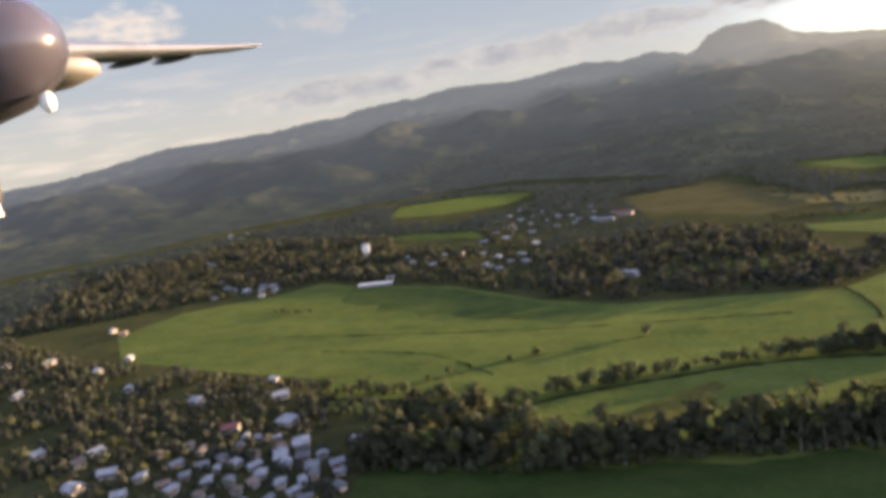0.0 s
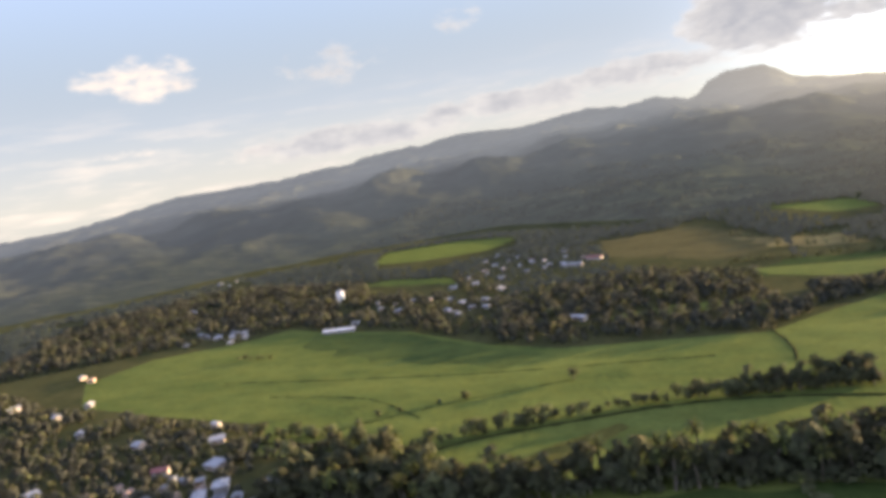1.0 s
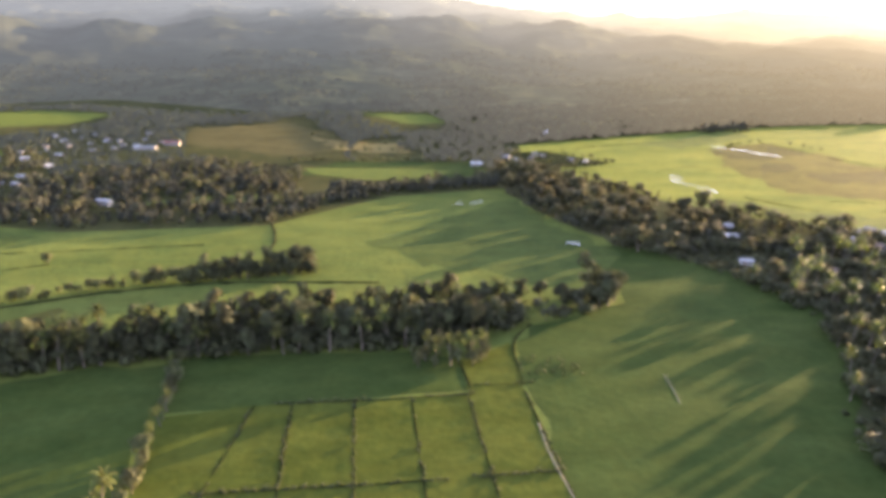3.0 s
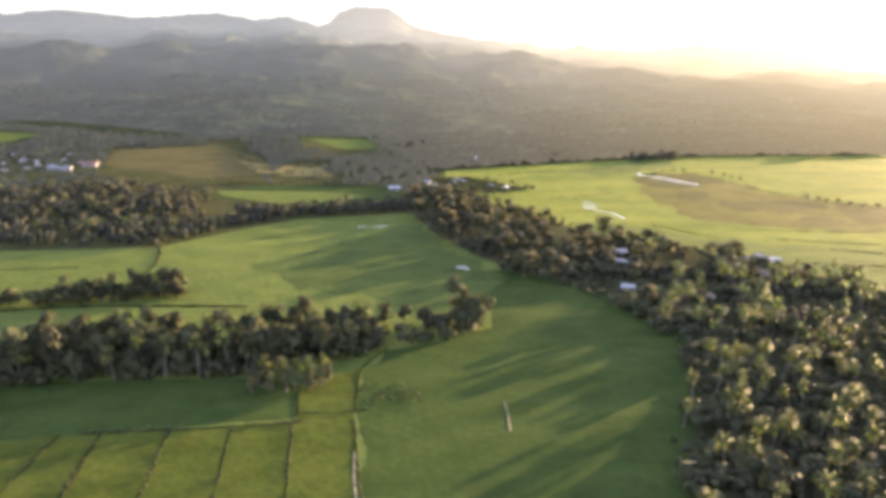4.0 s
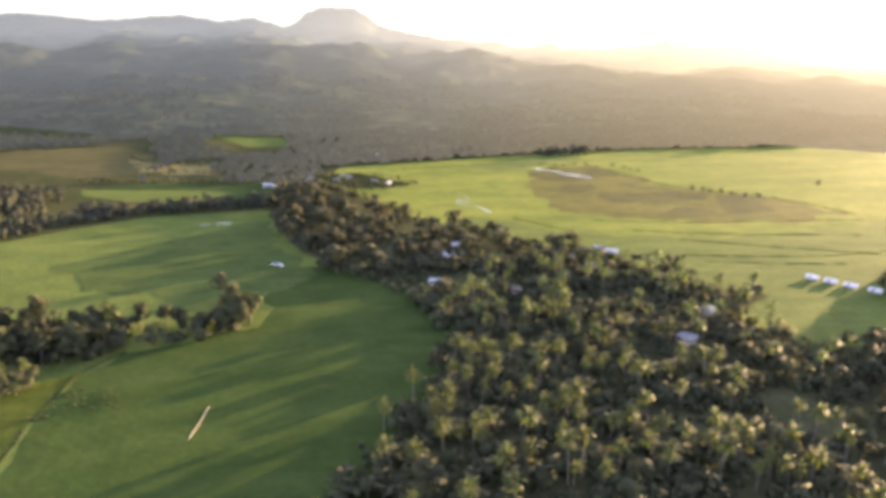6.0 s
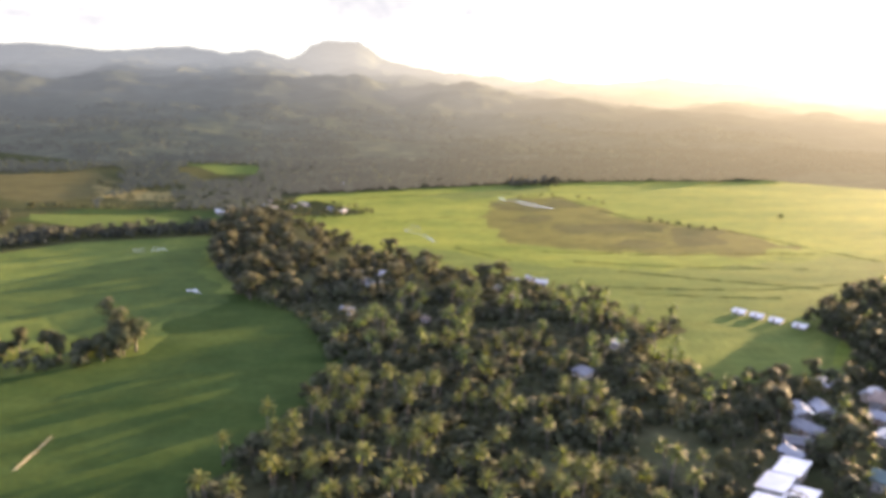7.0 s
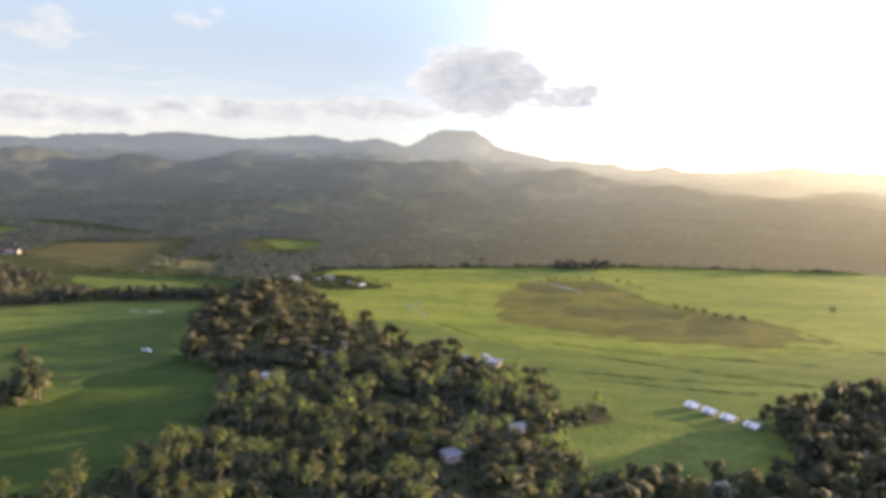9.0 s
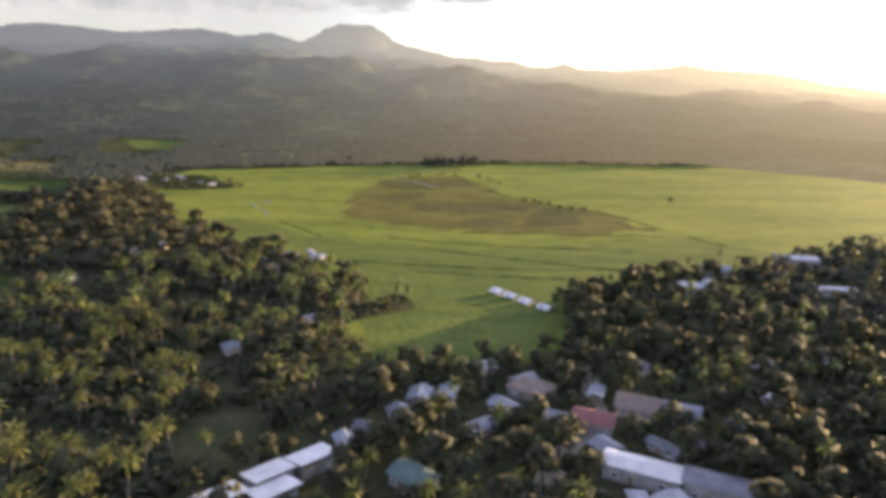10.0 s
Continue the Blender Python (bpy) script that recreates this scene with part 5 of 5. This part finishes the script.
for x, y, a, s, k in scatter(BACK, 60000, 4.8, 12, lambda x, y: not any(inside(x, y, q) for q in OPEN) and not screens(x, y) and noise.noise(Vector((x / 90, y / 90, 2))) > -0.4 and x < 236 and math.hypot(x - CX, y) < 880 + 200 * sstep(0, 300, -x)):
    _, _, h = hill_height(math.degrees(math.atan2(x - CX, y)), math.hypot(x - CX, y))
    foot_trees.add(k, x, y, max(0.0, h) if math.hypot(x - CX, y) > 900 else 0.0, a, s * (0.5 if overlooked(x, y) else 0.82), 0.75)
for x, y, a, s, k in scatter([(240, 590), (252, 606), (352, 642), (505, 690), (600, 704), (720, 702), (720, 830), (500, 900), (330, 900), (215, 890), (214, 750), (236, 690)], 12000, 4.4, 37, lambda x, y: not inside(x, y, FAR_C) and noise.noise(Vector((x / 70, y / 22, 5))) > -0.3):
    foot_trees.add(k, x, y, 0, a, s * 1.2, 0.6)
for x, y, a, s, k in scatter([(480, 690), (600, 706), (720, 704), (880, 752), (1065, 705), (1500, 800), (1300, 930), (800, 1000), (480, 960)], 9000, 5.0, 34, lambda x, y: x > 720 and noise.noise(Vector((x / 90, y / 26, 3))) > -0.25):
    foot_trees.add(k, x, y, max(0.0, hill_height(math.degrees(math.atan2(x - CX, y)), math.hypot(x - CX, y))[2]) if math.hypot(x - CX, y) > 870 else 0.0, a, s * 1.2, 0.6)
# uneven tree line between the plain and the foot of the hills
for x, y, a, s, k in along([(248, 606), (352, 644), (505, 692), (600, 706), (720, 704), (880, 751), (1060, 706)], 6.5, 7.0, 38):
    if noise.noise(Vector((x / 45, y / 45, 8))) > -0.2:
        foot_trees.add(k, x, y, 0, a, s * s * 1.25, 0.85)
slope_rng = random.Random(61)
for _ in range(7600):
    az, r = slope_rng.uniform(-34, 40), 900 + 620 * slope_rng.random() ** 1.3
    x, y, h = hill_height(az, r)
    a, s, k = slope_rng.uniform(0, 6.28), slope_rng.uniform(0.55, 1.05), slope_rng.randrange(60)
    if noise.noise(Vector((az / 7, r / 55, 6))) + 0.5 * noise.noise(Vector((x / 30, y / 30, 2))) > -0.05 and h > 0.3 and not any(inside(x, y, q) for q in (FAR_A, FAR_C)):
        slope_trees.add(k, x, y, h - 0.4, a, s, 0.75)
for x, y, a, s, k in scatter([(448, 655), (500, 655), (505, 684), (462, 684)], 300, 6.0, 36):
    far_trees.add(k, x, y, 0, a, s * 0.85)
for x, y, a, s, k in scatter(VILLAGE, 5000, 2.2, 33, lambda x, y: x < 560 and y < 290 and math.hypot(x - 353, y - 146) > 11 and noise.noise(Vector((x / 20, y / 20, 3))) > -0.3):
    undergrowth.add(k, x, y, 0, a, s * 1.5)
for s in (undergrowth, far_palms, near_palms, near_trees, far_trees, foot_trees, slope_trees, far_light):
    s.done()

# weeds along the bunds and ditches of the paddies
weeds = Stuff("bund_weeds", WEEDS, [BARK, LEAF], "tufts of dark weeds along the paddy bunds", "weeds")
for i, x in enumerate(COLS):
    for px, py, a, s, k in along([(x + 1.0, 62), (x + 0.6, 97), (x, 132), (x + (0 if i else 6), 169)], 1.3, 0.45, 50 + i):
        if noise.noise(Vector((px / 4, py / 6, 4))) > -0.15:
            weeds.add(k, px, py, 0, a, s * 0.26)
for i, (y, x0, x1) in enumerate(((97, 78, 158), (132.5, 76, 158), (169.5, 90, 143), (174, 142, 161))):
    for px, py, a, s, k in along([(x0, y + 0.5), ((x0 + x1) / 2, y - 0.4), (x1, y)], 1.2, 0.45, 70 + i):
        if noise.noise(Vector((px / 6, py / 4, 4))) > -0.2:
            weeds.add(k, px, py, 0, a, s * 0.3)
for px, py, a, s, k in along([(71, 308), (72.5, 320), (71.5, 334), (69.5, 346), (67, 356)], 1.5, 0.7, 80):
    weeds.add(k, px, py, 0, a, s * 0.27)
for px, py, a, s, k in scatter([(157.3, 190.6), (174.3, 188.2), (176.8, 176.6), (158.4, 177.9)], 90, 1.8, 81):
    weeds.add(k, px, py, 0, a, s * 0.3)
weeds.done()

# bushes in the fields
for x, y, a, s, k in (*along([(64, 680), (90, 650), (114, 628), (150, 620)], 5.0, 5.0, 22), *along([(94, 600), (125, 585), (156, 575)], 6.0, 5.0, 23), *along([(60, 540), (95, 538), (150, 533), (182, 528)], 5.0, 1.5, 24), *along([(244, 497), (260, 492), (276, 493), (302, 506)], 3.5, 1.2, 19), *along([(303, 508), (292, 530), (276, 552)], 6.0, 2.0, 20), *along([(236, 560), (250, 530), (262, 515), (280, 508)], 5.0, 4.0, 21), *along([(500, 457), (508, 446), (518, 434), (528, 424)], 6.0, 2.0, 13), *along([(491, 572), (498, 548)], 8.0, 3.0, 14), (606, 463, 0, 1.3, 1), 
                      *along([(-118, 250), (-90, 270), (-66, 282)], 9.0, 2.0, 16), (-66, 282, 0, 1.5, 0), (-20, 300, 1, 1.6, 1), *along([(-255, 378), (-228, 374)], 5.0, 2.0, 17), *along([(424, 560), (440, 580), (470, 592)], 9.0, 2.0, 18)):
    put_bush(x, y, a, s, k)
